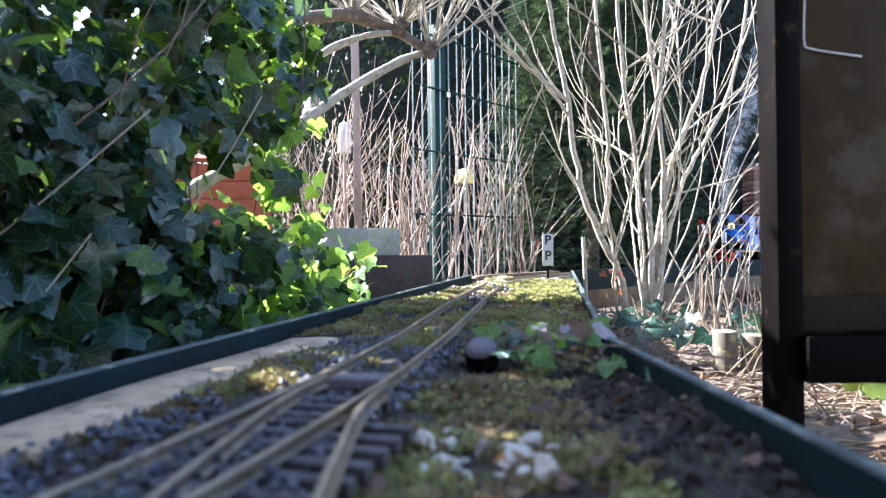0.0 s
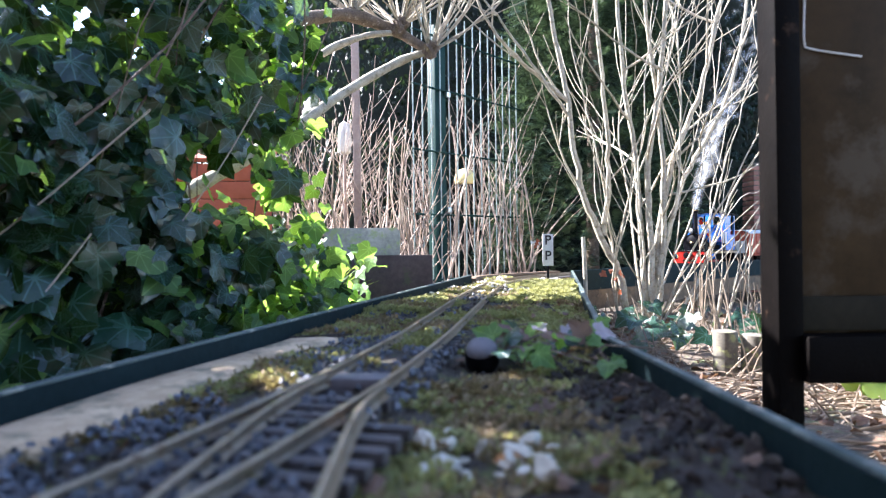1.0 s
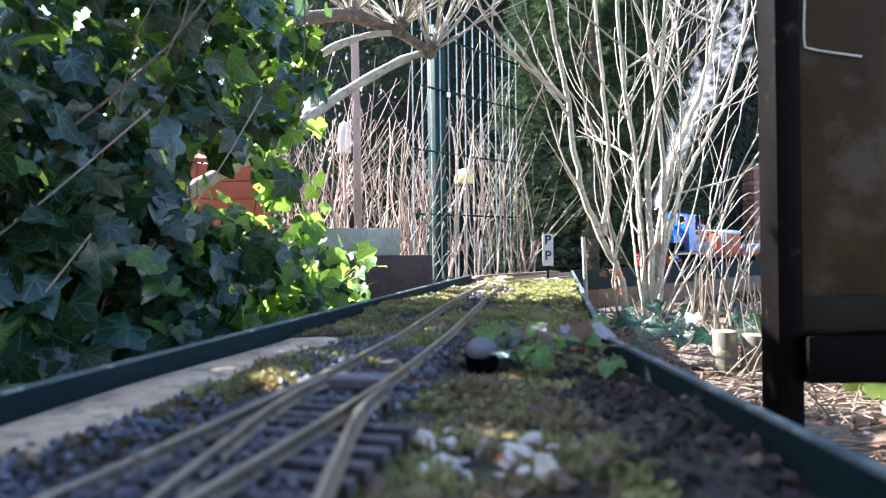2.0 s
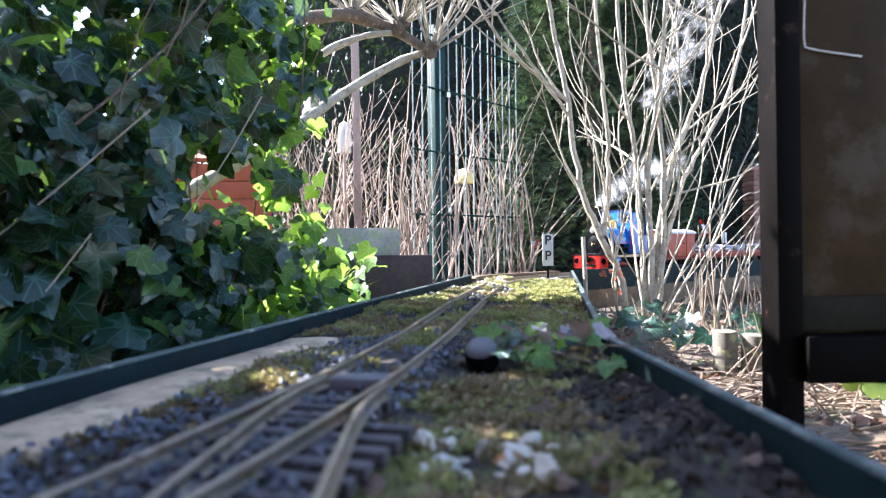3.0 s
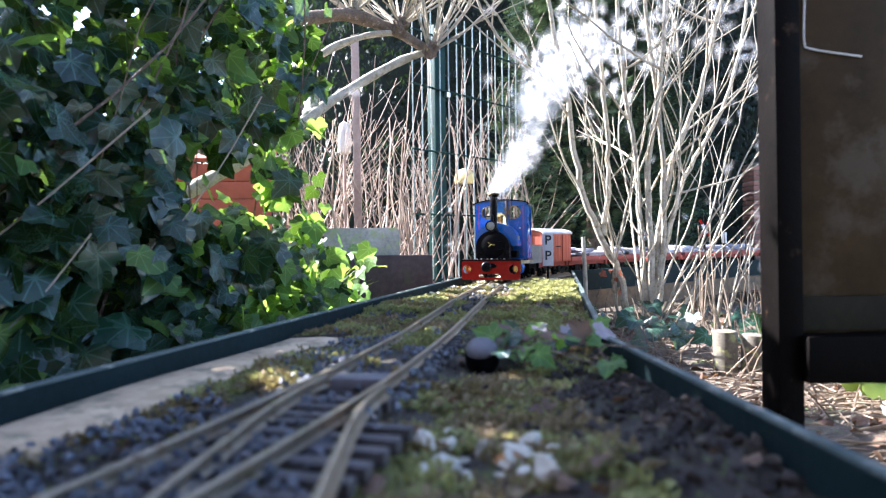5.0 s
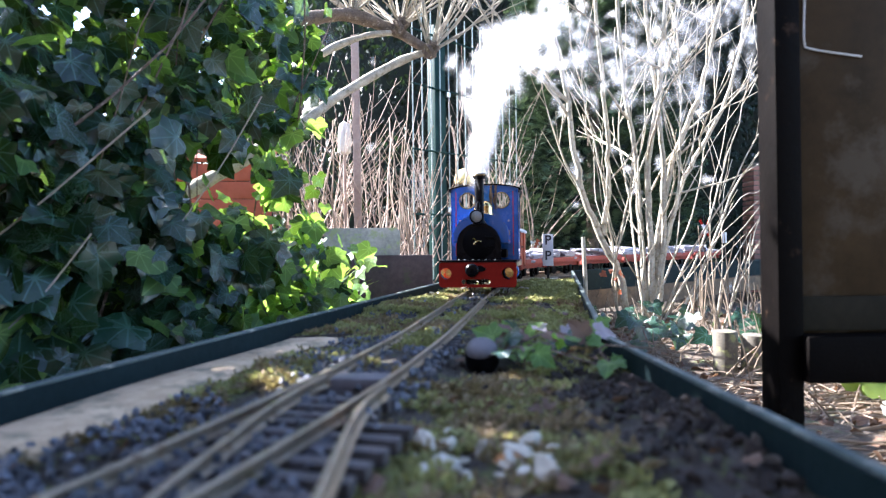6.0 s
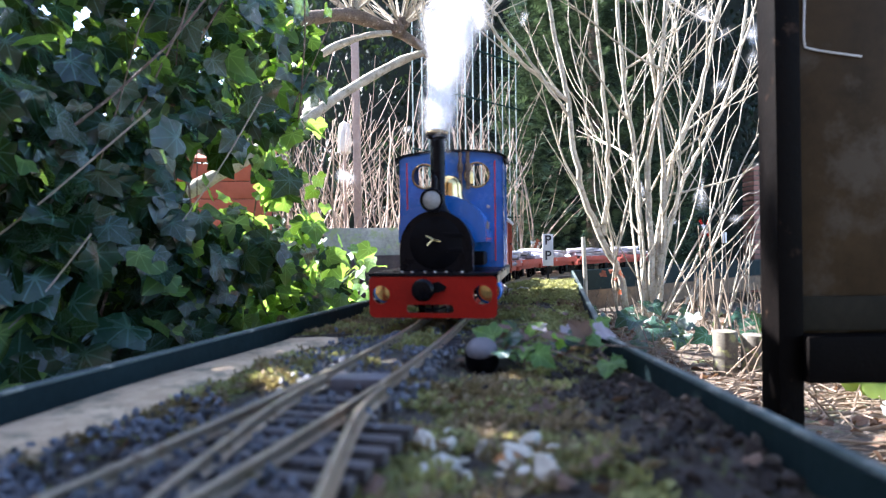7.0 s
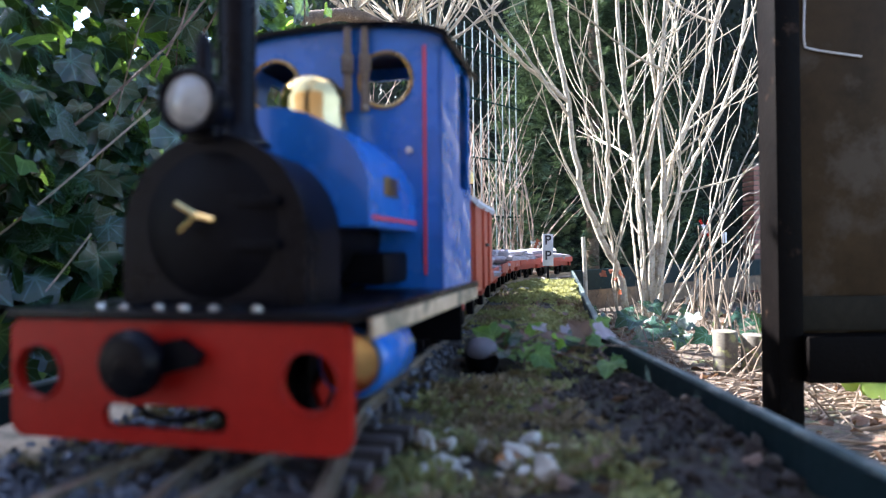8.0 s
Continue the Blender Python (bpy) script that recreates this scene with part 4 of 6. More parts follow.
def bush():
    rng = random.Random(11)
    bu = thing("bare_shrub", "leafless shrub with many pale sunlit stems", "shrub")
    base = Vector((0.565, 1.76, -0.175))
    # stems led through their own bends
    led = [([(0.515, 1.78, -0.17), (0.50, 1.78, -0.03), (0.43, 1.77, 0.12), (0.375, 1.76, 0.28), (0.35, 1.76, 0.47), (0.31, 1.76, 0.68), (0.26, 1.74, 0.95)], 0.014),
           ([(0.45, 1.77, 0.10), (0.465, 1.77, 0.25), (0.455, 1.76, 0.45), (0.43, 1.75, 0.72), (0.43, 1.74, 0.98)], 0.010),
           ([(0.57, 1.76, -0.17), (0.555, 1.76, 0.05), (0.535, 1.75, 0.30), (0.50, 1.75, 0.55), (0.47, 1.74, 0.95)], 0.012),
           ([(0.575, 1.75, -0.17), (0.575, 1.75, 0.08), (0.565, 1.74, 0.30), (0.60, 1.73, 0.55), (0.62, 1.72, 0.95)], 0.014),
           ([(0.58, 1.76, -0.17), (0.60, 1.76, 0.10), (0.64, 1.76, 0.30), (0.71, 1.76, 0.47), (0.76, 1.75, 0.68), (0.82, 1.74, 0.95)], 0.013),
           ([(0.60, 1.75, -0.02), (0.61, 1.75, 0.15), (0.60, 1.74, 0.40), (0.57, 1.74, 0.65), (0.54, 1.72, 0.95)], 0.011),
           ([(0.60, 1.78, -0.17), (0.63, 1.79, 0.06), (0.69, 1.80, 0.26), (0.78, 1.80, 0.42), (0.85, 1.8, 0.62), (0.88, 1.8, 0.9)], 0.010),
           ([(0.35, 1.76, 0.47), (0.24, 1.74, 0.56), (0.14, 1.72, 0.66), (0.07, 1.7, 0.80)], 0.008),
           ([(0.36, 1.76, 0.42), (0.22, 1.72, 0.60), (0.10, 1.7, 0.76)], 0.006)]
    for pts, r in led:
        bm = bmesh.new()
        line = smooth_line(pts, 6)
        tube(bm, [p + Vector((rng.gauss(0, 0.002), rng.gauss(0, 0.002), 0)) for p in line], [0.82 * r * (1 - 0.55 * i / len(line)) for i in range(len(line))], 8)
        for i in range(6, len(line), 3):
            if line[i].z > 0.15 and rng.random() < 0.5:
                side = Vector((rng.gauss(0, 1), rng.gauss(0, 0.6), rng.uniform(0.2, 1.0))).normalized()
                grow(bm, rng, line[i], side, rng.uniform(0.22, 0.5), r * 0.30, 2, 0.09, 0.06, 0.22)
        part("stem", bm, M["bark"], bu)
    for k in range(9):
        bm = bmesh.new()
        a = rng.uniform(-1, 1)
        p = base + Vector((a * 0.07 + rng.gauss(0, 0.02), rng.uniform(-0.06, 0.08), 0))
        d = Vector((a * 0.45 + 0.10 + rng.gauss(0, 0.12), rng.gauss(0, 0.12), 1)).normalized()
        grow(bm, rng, p, d, rng.uniform(0.7, 1.2), rng.uniform(0.0022, 0.0042), 1, 0.09, 0.03, 0.3)
        part("stem", bm, M["bark"], bu)
    # withered leaves caught in the stems
    v, f, u, _ = ivy_leaf_shape(0.3, 0.8, 0.4)
    me = raw("withered_leaf", v, f, M["rust_leaf"], u)
    for k in range(6):
        ob = new("withered_leaf", me)
        ob.parent = bu
        ob.matrix_local = leaf_frames(rng, Vector((0.475 + rng.gauss(0, 0.012), 1.72, 0.01 + rng.gauss(0, 0.035))), Vector((0, -1, 0.2)), 0.5, rng.uniform(0.010, 0.017))
    # thin slanting shoots low on one side
    for k in range(18):
        bm = bmesh.new()
        p = Vector((rng.uniform(0.58, 0.98), rng.uniform(1.5, 1.85), -0.17))
        d = Vector((rng.uniform(-0.1, 0.75), rng.gauss(0, 0.15), 1)).normalized()
        grow(bm, rng, p, d, rng.uniform(0.25, 0.5), rng.uniform(0.0016, 0.003), 1, 0.08, 0.0, 0.3)
        part("shoot", bm, M["bark"], bu)


def pollard_tree():
    rng = random.Random(21)
    tr = thing("pollarded_tree", "knobbly pollarded branch with pale upright shoots", "tree")
    limbs = [([(-1.15, 1.5, -0.17), (-1.10, 1.5, 0.2), (-0.95, 1.52, 0.48), (-0.70, 1.56, 0.61), (-0.412, 1.6, 0.636), (-0.30, 1.63, 0.668), (-0.225, 1.65, 0.675), (-0.12, 1.7, 0.65), (-0.06, 1.7, 0.615), (-0.012, 1.7, 0.59)], 0.032, 0.012, "bark_dark"),
             ([(-0.95, 1.5, 0.02), (-0.60, 1.46, 0.20), (-0.376, 1.5, 0.342), (-0.257, 1.6, 0.457), (-0.121, 1.7, 0.565), (-0.04, 1.7, 0.595)], 0.019, 0.010, "bark"),
             ([(-0.42, 1.6, 0.46), (-0.30, 1.62, 0.57), (-0.20, 1.66, 0.625), (-0.13, 1.68, 0.64)], 0.010, 0.008, "bark")]
    for pts, r0, r1, key in limbs:
        bm = bmesh.new()
        line = smooth_line(pts, 7)
        n = len(line)
        tube(bm, line, [(r0 + (r1 - r0) * min(1, 1.15 * i / n)) * (1 + 0.25 * noise.noise(line[i] * 26)) for i in range(n)], 12)
        part("limb", bm, M[key], tr)
    for c, r in (((-0.025, 1.70, 0.60), 0.026), ((-0.105, 1.70, 0.665), 0.026), ((-0.228, 1.65, 0.68), 0.020)):
        bm = bmesh.new()
        bmesh.ops.create_icosphere(bm, subdivisions=3, radius=r)
        for v in bm.verts:
            v.co = v.co * (1 + 0.7 * noise.noise(v.co * 75)) * 0.85 + Vector(c)
        part("knob", bm, M["bark_dark"], tr, "swollen pruning knob")
        for k in range(20):
            bm = bmesh.new()
            d = Vector((rng.gauss(0.15, 0.6), rng.gauss(0, 0.35), rng.uniform(0.25, 1.0))).normalized()
            grow(bm, rng, Vector(c) + d * r * 0.7, d, rng.uniform(0.22, 0.5), rng.uniform(0.0022, 0.0042), 1, 0.10, 0.09, 0.3)
            part("shoot", bm, M["bark"], tr)


def canes():
    rng = random.Random(31)
    for name, label, n, rng_x, rng_y, hmin, hmax in (("dry_canes", "thicket of dry pale canes behind the fence", 105, (-0.75, 0.42), (2.5, 3.1), 0.3, 0.75),
                                                    ("dry_canes", "dry pale canes growing before the fence", 40, (-0.55, 0.05), (2.12, 2.4), 0.2, 0.62)):
        th = thing("cane_thicket", label, "canes")
        for k in range(n):
            bm = bmesh.new()
            p = Vector((rng.uniform(*rng_x), rng.uniform(*rng_y), -0.17))
            d = Vector((rng.gauss(0, 0.14), rng.gauss(0, 0.1), 1)).normalized()
            grow(bm, rng, p, d, rng.uniform(hmin, hmax) + 0.1, rng.uniform(0.0026, 0.0062), 1, 0.075, 0.02, 0.12, 5)
            part("cane", bm, M["cane"], th)
    bm = bmesh.new()
    for k in range(640):
        p = Vector((rng.uniform(0.42, 1.25), rng.uniform(1.15, 2.0), -0.165))
        if rng.random() < 0.3:
            p = Vector((rng.uniform(0.5, 1.0), rng.uniform(0.65, 1.3), -0.165))
        lying = rng.random() < 0.5
        d = Vector((rng.gauss(0, 1), rng.gauss(0, 1), 0.05 if lying else rng.uniform(0.8, 2.0))).normalized()
        l = rng.uniform(0.05, 0.16) if lying else rng.uniform(0.04, 0.14)
        q = p + d * l
        q.z = max(q.z, -0.165)
        tube(bm, [p + Vector((0, 0, 0.004)), (p + q) / 2 + Vector((rng.gauss(0, 0.006), rng.gauss(0, 0.006), 0.008)), q + Vector((0, 0, 0.004))], [0.0014, 0.0012, 0.0007], 5)
    tall = random.Random(52)
    for k in range(46):
        p = Vector((tall.uniform(0.60, 0.95), tall.uniform(1.32, 1.70), -0.165))
        h = tall.uniform(0.12, 0.30)
        q = p + Vector((tall.gauss(0, 0.02), tall.gauss(0, 0.02), h))
        tube(bm, [p, (p + q) / 2 + Vector((tall.gauss(0, 0.005), 0, 0)), q], [0.0024, 0.0020, 0.0012], 5)
    dry = random.Random(14)
    for k in range(260):
        p = Vector((dry.uniform(0.36, 0.72), dry.uniform(0.68, 1.12), -0.162))
        if p.x < right_edge(p.y) + 0.03:
            continue
        a = dry.gauss(0.25, 0.5)
        d = Vector((math.cos(a), math.sin(a), dry.uniform(0, 0.15)))
        q = p + d * dry.uniform(0.03, 0.11)
        tube(bm, [p + Vector((0, 0, 0.003)), (p + q) / 2 + Vector((dry.gauss(0, 0.004), dry.gauss(0, 0.004), 0.006)), q], [0.0012, 0.0018, 0.0008], 5)
    flat = []
    for k in range(3):
        v, f, u, _ = ivy_leaf_shape(0.4 * k, 0.7, 0.4)
        flat.append(([Vector(q) for q in v], f))
    places = []
    for k in range(1500):
        y = rng.uniform(0.55, 2.0)
        x = right_edge(min(y, 1.75)) + 0.03 + rng.random() ** 1.5 * 0.9
        z = -0.165 + 0.022 * noise.noise(Vector((x * 3, y * 3, 0))) + 0.008 * noise.noise(Vector((x * 14, y * 14, 3)))
        places.append((Vector((x, y, z + 0.004)), rng.uniform(0.007, 0.02), (rng.uniform(-0.6, 0.6), rng.uniform(-0.6, 0.6), rng.uniform(0, 6))))
    scatter("ground_litter", "brown dead leaves scattered on the earth", "litter", M["deadleaf"], flat, places)
    single("dead_stalks", bm, M["straw"], "dead dry stalks lying on the earth", "litter", kind="stuff")


def hedge():
    rng = np.random.default_rng(3)
    hd = thing("evergreen_hedge", "tall dark evergreen hedge closing the garden", "hedge")

    def front(x):
        return 3.55 + 0.18 * math.sin(x * 1.3) + 0.15 * noise.noise(Vector((x * 1.7, 0, 3)))
    def hedge_top(x):
        return 2.4 if x > -1.25 else max(0.75, 2.4 + (x + 1.25) * 3.2)
    verts, faces, uvs = [], [], []
    shape = np.array([(-0.0, 0.0, 0), (0.32, 0.45, 0.06), (0, 1.0, -0.1), (-0.32, 0.45, 0.06)])
    for k in range(42000):
        x = rng.uniform(-3.2, 3.6)
        z = rng.uniform(-0.15, hedge_top(x))
        lump = noise.noise(Vector((x * 3.2, z * 3.2, 5)))
        y = front(x) - 0.22 * lump + rng.exponential(0.10)
        if lump < -0.25 and rng.random() < 0.6:
            continue
        s = rng.uniform(0.022, 0.045)
        q = Euler((rng.uniform(-2.4, -0.4), rng.uniform(-0.7, 0.7), rng.uniform(-1.2, 1.2))).to_matrix()
        b = len(verts)
        verts += [tuple(q @ Vector(p * s) + Vector((x, y, z))) for p in shape]
        faces.append((b, b + 1, b + 2, b + 3))
    ob = new("foliage", raw("foliage", verts, faces, M["hedge"]))
    ob.parent = hd
    tagged(ob, kind="stuff")
    # dark boxes behind the leaves stand in for the hedge's inner shade
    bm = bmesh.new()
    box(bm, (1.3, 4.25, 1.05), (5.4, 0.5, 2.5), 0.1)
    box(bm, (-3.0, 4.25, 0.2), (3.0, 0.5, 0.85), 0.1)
    part("shade_backing", bm, M["hedge_backing"], hd)


def conifer(name, x, y, h, r, seed, count, label, key="conifer"):
    rng = random.Random(seed)
    co = thing(name, label, "conifer")
    bm = bmesh.new()
    tube(bm, [(x, y, -0.17), (x + 0.02, y, h * 0.5), (x, y, h)], [0.035, 0.025, 0.006], 10)
    part("trunk", bm, M["bark_dark"], co)
    verts, faces = [], []
    for k in range(count):
        z = rng.uniform(-0.05, h)
        rr = r * (1 - 0.75 * max(0, z) / h) * (1 + 0.3 * noise.noise(Vector((z * 4, k % 7, 2))))
        a = rng.uniform(0, 2 * math.pi)
        q = rr * rng.uniform(0.55, 1.0)
        c = Vector((x + q * math.cos(a), y + q * math.sin(a), z))
        out = Vector((math.cos(a), math.sin(a), rng.uniform(-0.6, 0.7))).normalized()
        side = out.cross(Vector((0, 0, 1))).normalized()
        side = (side + Vector((0, 0, rng.gauss(0, 0.6)))).normalized()
        l = rng.uniform(0.045, 0.09)
        for j in range(5):
            base = c + out * l * j / 5
            for sg in (-1, 1):
                tipv = base + (out * 0.7 + side * sg).normalized() * l * (0.5 - 0.07 * j)
                b = len(verts)
                wv = out * l * 0.07
                verts += [tuple(base - wv), tuple(base + wv), tuple(tipv)]
                faces.append((b, b + 1, b + 2))
    ob = new("crown", raw("crown", verts, faces, M[key]))
    ob.parent = co
    tagged(ob, kind="stuff")


def mesh_fence():
    fe = thing("mesh_fence", "dark green welded wire fence panel with a square post", "fence")
    d = Vector((0.67, 0.742, 0))
    p0 = Vector((-0.018, 2.47, 0))
    ang = math.atan2(d.y, d.x)
    bm = bmesh.new()
    box(bm, (p0.x, p0.y, 0.37), (0.062, 0.042, 1.1), 0.004, Matrix.Rotation(ang, 3, "Z"))
    part("post", bm, M["fence"], fe, "dark green square steel post")
    o = Vector((-d.y, d.x, 0)) * -0.03
    for k in range(-3, 11):
        q = p0 + d * (0.05 * k - 0.012) + o
        bm = bmesh.new()
        tube(bm, [(q.x, q.y, -0.13), (q.x, q.y, 0.97)], 0.0026, 6)
        part("vertical_wire", bm, M["wire"], fe)
    for z in (-0.06, 0.19, 0.43, 0.67, 0.87):
        for off in (-0.005, 0.005):
            a, b = p0 + d * -0.165 + o * (1 + off * 20), p0 + d * 0.525 + o * (1 + off * 20)
            bm = bmesh.new()
            tube(bm, [(a.x, a.y, z), (b.x, b.y, z)], 0.0034, 6)
            part("horizontal_wire", bm, M["fence"], fe)
    for z in (0.21, 0.66):
        bm = bmesh.new()
        q = p0 + d * 0.034 + o * 0.9
        box(bm, (q.x, q.y, z), (0.022, 0.016, 0.022), 0.003, Matrix.Rotation(ang, 3, "Z"))
        part("clip", bm, M["steel"], fe, "shiny zinc panel clip")


# ---------------------------------------------------------------- loose things
def whistle_sign():
    sg = thing("whistle_board", "small white lineside sign lettered with two black P", "sign", pose(0.257, 1.55, -0.022, 0, 0, -4))
    bm = bmesh.new()
    tube(bm, [(0, 0.003, 0), (0, 0.003, 0.09)], 0.0026, 8)
    part("post", bm, M["black"], sg)
    bm = bmesh.new()
    box(bm, (0, 0, 0.085), (0.026, 0.003, 0.078), 0.0006)
    plate = part("plate", bm, M["sign"], sg, "white sign plate")
    for z in (0.108, 0.070):
        cu = bpy.data.curves.new("letter", "FONT")
        cu.body, cu.size, cu.extrude = "P", 0.032, 0.0002
        cu.align_x, cu.align_y = "CENTER", "CENTER"
        cu.offset = 0.0006
        tmp = new("letter", cu)
        dg = bpy.context.evaluated_depsgraph_get()
        me = bpy.data.meshes.new_from_object(tmp.evaluated_get(dg))
        bpy.data.objects.remove(tmp)
        me.materials.clear()
        me.materials.append(M["ink"])
        ob = new("letter", me)
        ob.parent = plate
        ob.matrix_local = pose(0, -0.0021, z, 90, 0, 0)


def crossing_cross():
    c = thing("crossing_marker", "small red and white crossed level crossing sign", "sign", pose(0.964, 2.33, 0.0, 0, 0, -10))
    bm = bmesh.new()
    tube(bm, [(0, 0, -0.015), (0, 0, 0.17)], 0.003, 8)
    part("post", bm, M["black"], c)
    for sg in (-1, 1):
        for k, key in ((-1, "red"), (0, "sign"), (1, "red")):
            bm = bmesh.new()
            box(bm, (0, 0, 0), (0.009, 0.003, 0.036 if k == 0 else 0.018), 0.0005)
            ob = part("arm", bm, M[key], c)
            ob.matrix_local = pose(0, -0.004 - 0.0032 * (sg > 0), 0.122) @ pose(0, 0, 0, 0, sg * 28, 0) @ pose(0, 0, k * 0.0272)


def lineside_board():
    n = Vector((B_DIR.y, -B_DIR.x, 0))
    p = B0 + B_DIR * 0.56 + n * 0.075
    bd = thing("lineside_board", "small blank white board on a thin post", "sign", pose(p.x, p.y, -0.025, 0, 0, 20))
    bm = bmesh.new()
    tube(bm, [(0, 0.003, 0), (0, 0.003, 0.115)], 0.002, 8)
    part("post", bm, M["black"], bd)
    bm = bmesh.new()
    box(bm, (0, 0, 0.113), (0.020, 0.003, 0.040), 0.0006)
    part("plate", bm, M["sign"], bd, "white plate")


def cabinet():
    """Dark framed stand with a smoked panel, close beside the board."""
    cb = thing("framed_stand", "dark framed stand with a dusty brown panel", "stand")
    for x, y in ((0.3390, 0.62), (0.95, 0.62)):
        bm = bmesh.new()
        box(bm, (x, y + 0.02, 0.415), (0.0255, 0.036, 1.17), 0.003, Matrix.Rotation(radians(-0.45), 3, "Y"))
        part("leg", bm, M["frame_dark"], cb)
    bm = bmesh.new()
    box(bm, (0.6395, 0.626, -0.033), (0.575, 0.034, 0.046), 0.003)
    part("bottom_rail", bm, M["frame_dark"], cb)
    bm = bmesh.new()
    box(bm, (0.6395, 0.626, 0.95), (0.575, 0.034, 0.06), 0.003)
    part("top_rail", bm, M["frame_dark"], cb)
    bm = bmesh.new()
    box(bm, (0.6395, 0.635, 0.455), (0.575, 0.006, 0.93), 0.001)
    part("panel", bm, M["panel"], cb, "dusty smoked brown panel")
    bm = bmesh.new()
    box(bm, (0.6395, 0.629, 0.010), (0.57, 0.004, 0.034), 0.001)
    part("lower_strip", bm, M["strip_dark"], cb, "grey-brown lower strip")
    # the panel's curved highlight, modelled as a thin pale tube
    bm = bmesh.new()
    tube(bm, smooth_line([(0.362, 0.629, 0.36), (0.360, 0.629, 0.30), (0.3605, 0.629, 0.279), (0.367, 0.629, 0.2725), (0.417, 0.629, 0.2645)], 6), 0.0011, 6)
    part("highlight_line", bm, M["highlight_pale"], cb, "thin bent pale line standing in for a highlight")
    bm = bmesh.new()
    box(bm, (0.64, 0.80, 1.01), (0.70, 0.42, 0.03), 0.004)
    part("top_board", bm, M["frame_dark"], cb)


def log_edging():
    rng = random.Random(2)
    for k in range(4):
        bm = bmesh.new()
        r, h = 0.0215, 0.078 + rng.uniform(-0.004, 0.003)
        lathe(bm, [(r * 0.96, -0.02), (r, 0.0), (r, h - 0.006), (r * 0.93, h - 0.001), (r * 0.6, h + 0.001), (0.0, h)], (0, 0, 1), (0, 0, 0), 18)
        for v in bm.verts:
            v.co += Vector((v.co.x, v.co.y, 0)) * 0.12 * noise.noise(v.co * 60 + Vector((k, 0, 0)))
        ob = single("edging_log", bm, M["log"], "weathered grey log edging post with mossy top", "log", group="log edging posts")
        ob.matrix_world = pose(0.530 + k * 0.0455, 1.19 - k * 0.012, -0.168, rng.uniform(-2, 2), rng.uniform(-2, 2), 0)


def stone_ledge():
    bm = bmesh.new()
    box(bm, (-0.245, 2.03, -0.065), (0.42, 0.03, 0.22), 0.003)
    single("planter_board", bm, M["board_brown"], "dark brown planter side board", "planter", smooth=True)
    bm = bmesh.new()
    box(bm, (-0.62, 2.06, -0.065), (0.32, 0.03, 0.21), 0.003)
    single("planter_board", bm, M["board_brown"], "dark brown planter side board beside the ivy", "planter")
    bm = bmesh.new()
    box(bm, (-0.265, 2.07, 0.088), (0.25, 0.012, 0.098), 0.003, Matrix.Rotation(radians(-24), 3, "X"))
    single("sloping_board", bm, M["ledge"], "sloping grey board stained green with lichen", "board")
    bm = bmesh.new()
    box(bm, (-0.575, 2.10, 0.088), (0.33, 0.012, 0.098), 0.003, Matrix.Rotation(radians(-38), 3, "X"))
    single("sloping_board", bm, M["ledge"], "sloping grey board half hidden by ivy", "board")
    bm = bmesh.new()
    box(bm, (-0.305, 2.28, 0.33), (0.026, 0.022, 1.0), 0.002, Matrix.Rotation(radians(-0.3), 3, "Y"))
    single("garden_stake", bm, M["pinkwood"], "thin pinkish wooden garden stake", "stake")
    # white lantern on a pole
    lt = thing("garden_lantern", "white garden lantern on a thin pole", "lantern", pose(-0.362, 2.36, -0.17))
    bm = bmesh.new()
    tube(bm, [(0, 0, 0), (0, 0, 0.59)], 0.006, 10)
    part("pole", bm, M["pinkwood"], lt)
    bm = bmesh.new()
    lathe(bm, [(0.012, 0.0), (0.024, 0.008), (0.028, 0.04), (0.026, 0.085), (0.016, 0.115), (0.0, 0.125)], (0, 0, 1), (0, 0, 0.585), 14)
    for v in bm.verts:
        v.co += Vector((v.co.x, v.co.y, 0)) * 0.6 * noise.noise(v.co * 60)
    part("head", bm, M["white_cap"], lt, "pale rounded lantern head")
    # yellow cup among the canes
    fd = thing("bird_feeder", "pale yellow domed bird feeder on a cane", "feeder", pose(0.095, 2.66, -0.17))
    bm = bmesh.new()
    tube(bm, [(0, 0, 0), (0, 0, 0.53)], 0.006, 8)
    part("cane", bm, M["cane"], fd)
    bm = bmesh.new()
    lathe(bm, [(0.040, 0.0), (0.044, 0.012), (0.040, 0.035), (0.026, 0.055), (0.0, 0.065)], (0, 0, 1), (0, 0, 0.50), 20)
    part("dome", bm, M["yellow"], fd, "pale yellow dome")
    # orange boards
    ob_ = thing("orange_hut", "orange-red planked garden hut", "hut", pose(-0.72, 1.95, 0.058, 0, 0, 8))
    for k in range(7):
        bm = bmesh.new()
        box(bm, (0, 0.01 * (k % 2) * 0.2, -0.14 + 0.055 * k + 0.06), (0.32, 0.016, 0.0535), 0.003)
        part("plank", bm, M["orange"], ob_)
    bm = bmesh.new()
    box(bm, (0, 0.12, 0.32), (0.36, 0.28, 0.014), 0.003, Matrix.Rotation(radians(14), 3, "X"))
    part("roof", bm, M["orange"], ob_)
    for sx in (-1, 1):
        bm = bmesh.new()
        box(bm, (sx * 0.152, 0.12, 0.06), (0.016, 0.22, 0.46), 0.002)
        part("side_wall", bm, M["orange"], ob_)
    # small stick by the corner of the board
    bm = bmesh.new()
    tube(bm, [(0.392, 1.74, -0.17), (0.391, 1.74, -0.03), (0.386, 1.74, 0.094)], [0.006, 0.006, 0.0055], 10)
    single("marker_stick", bm, M["bark"], "short pale stick standing at the board corner", "stick")
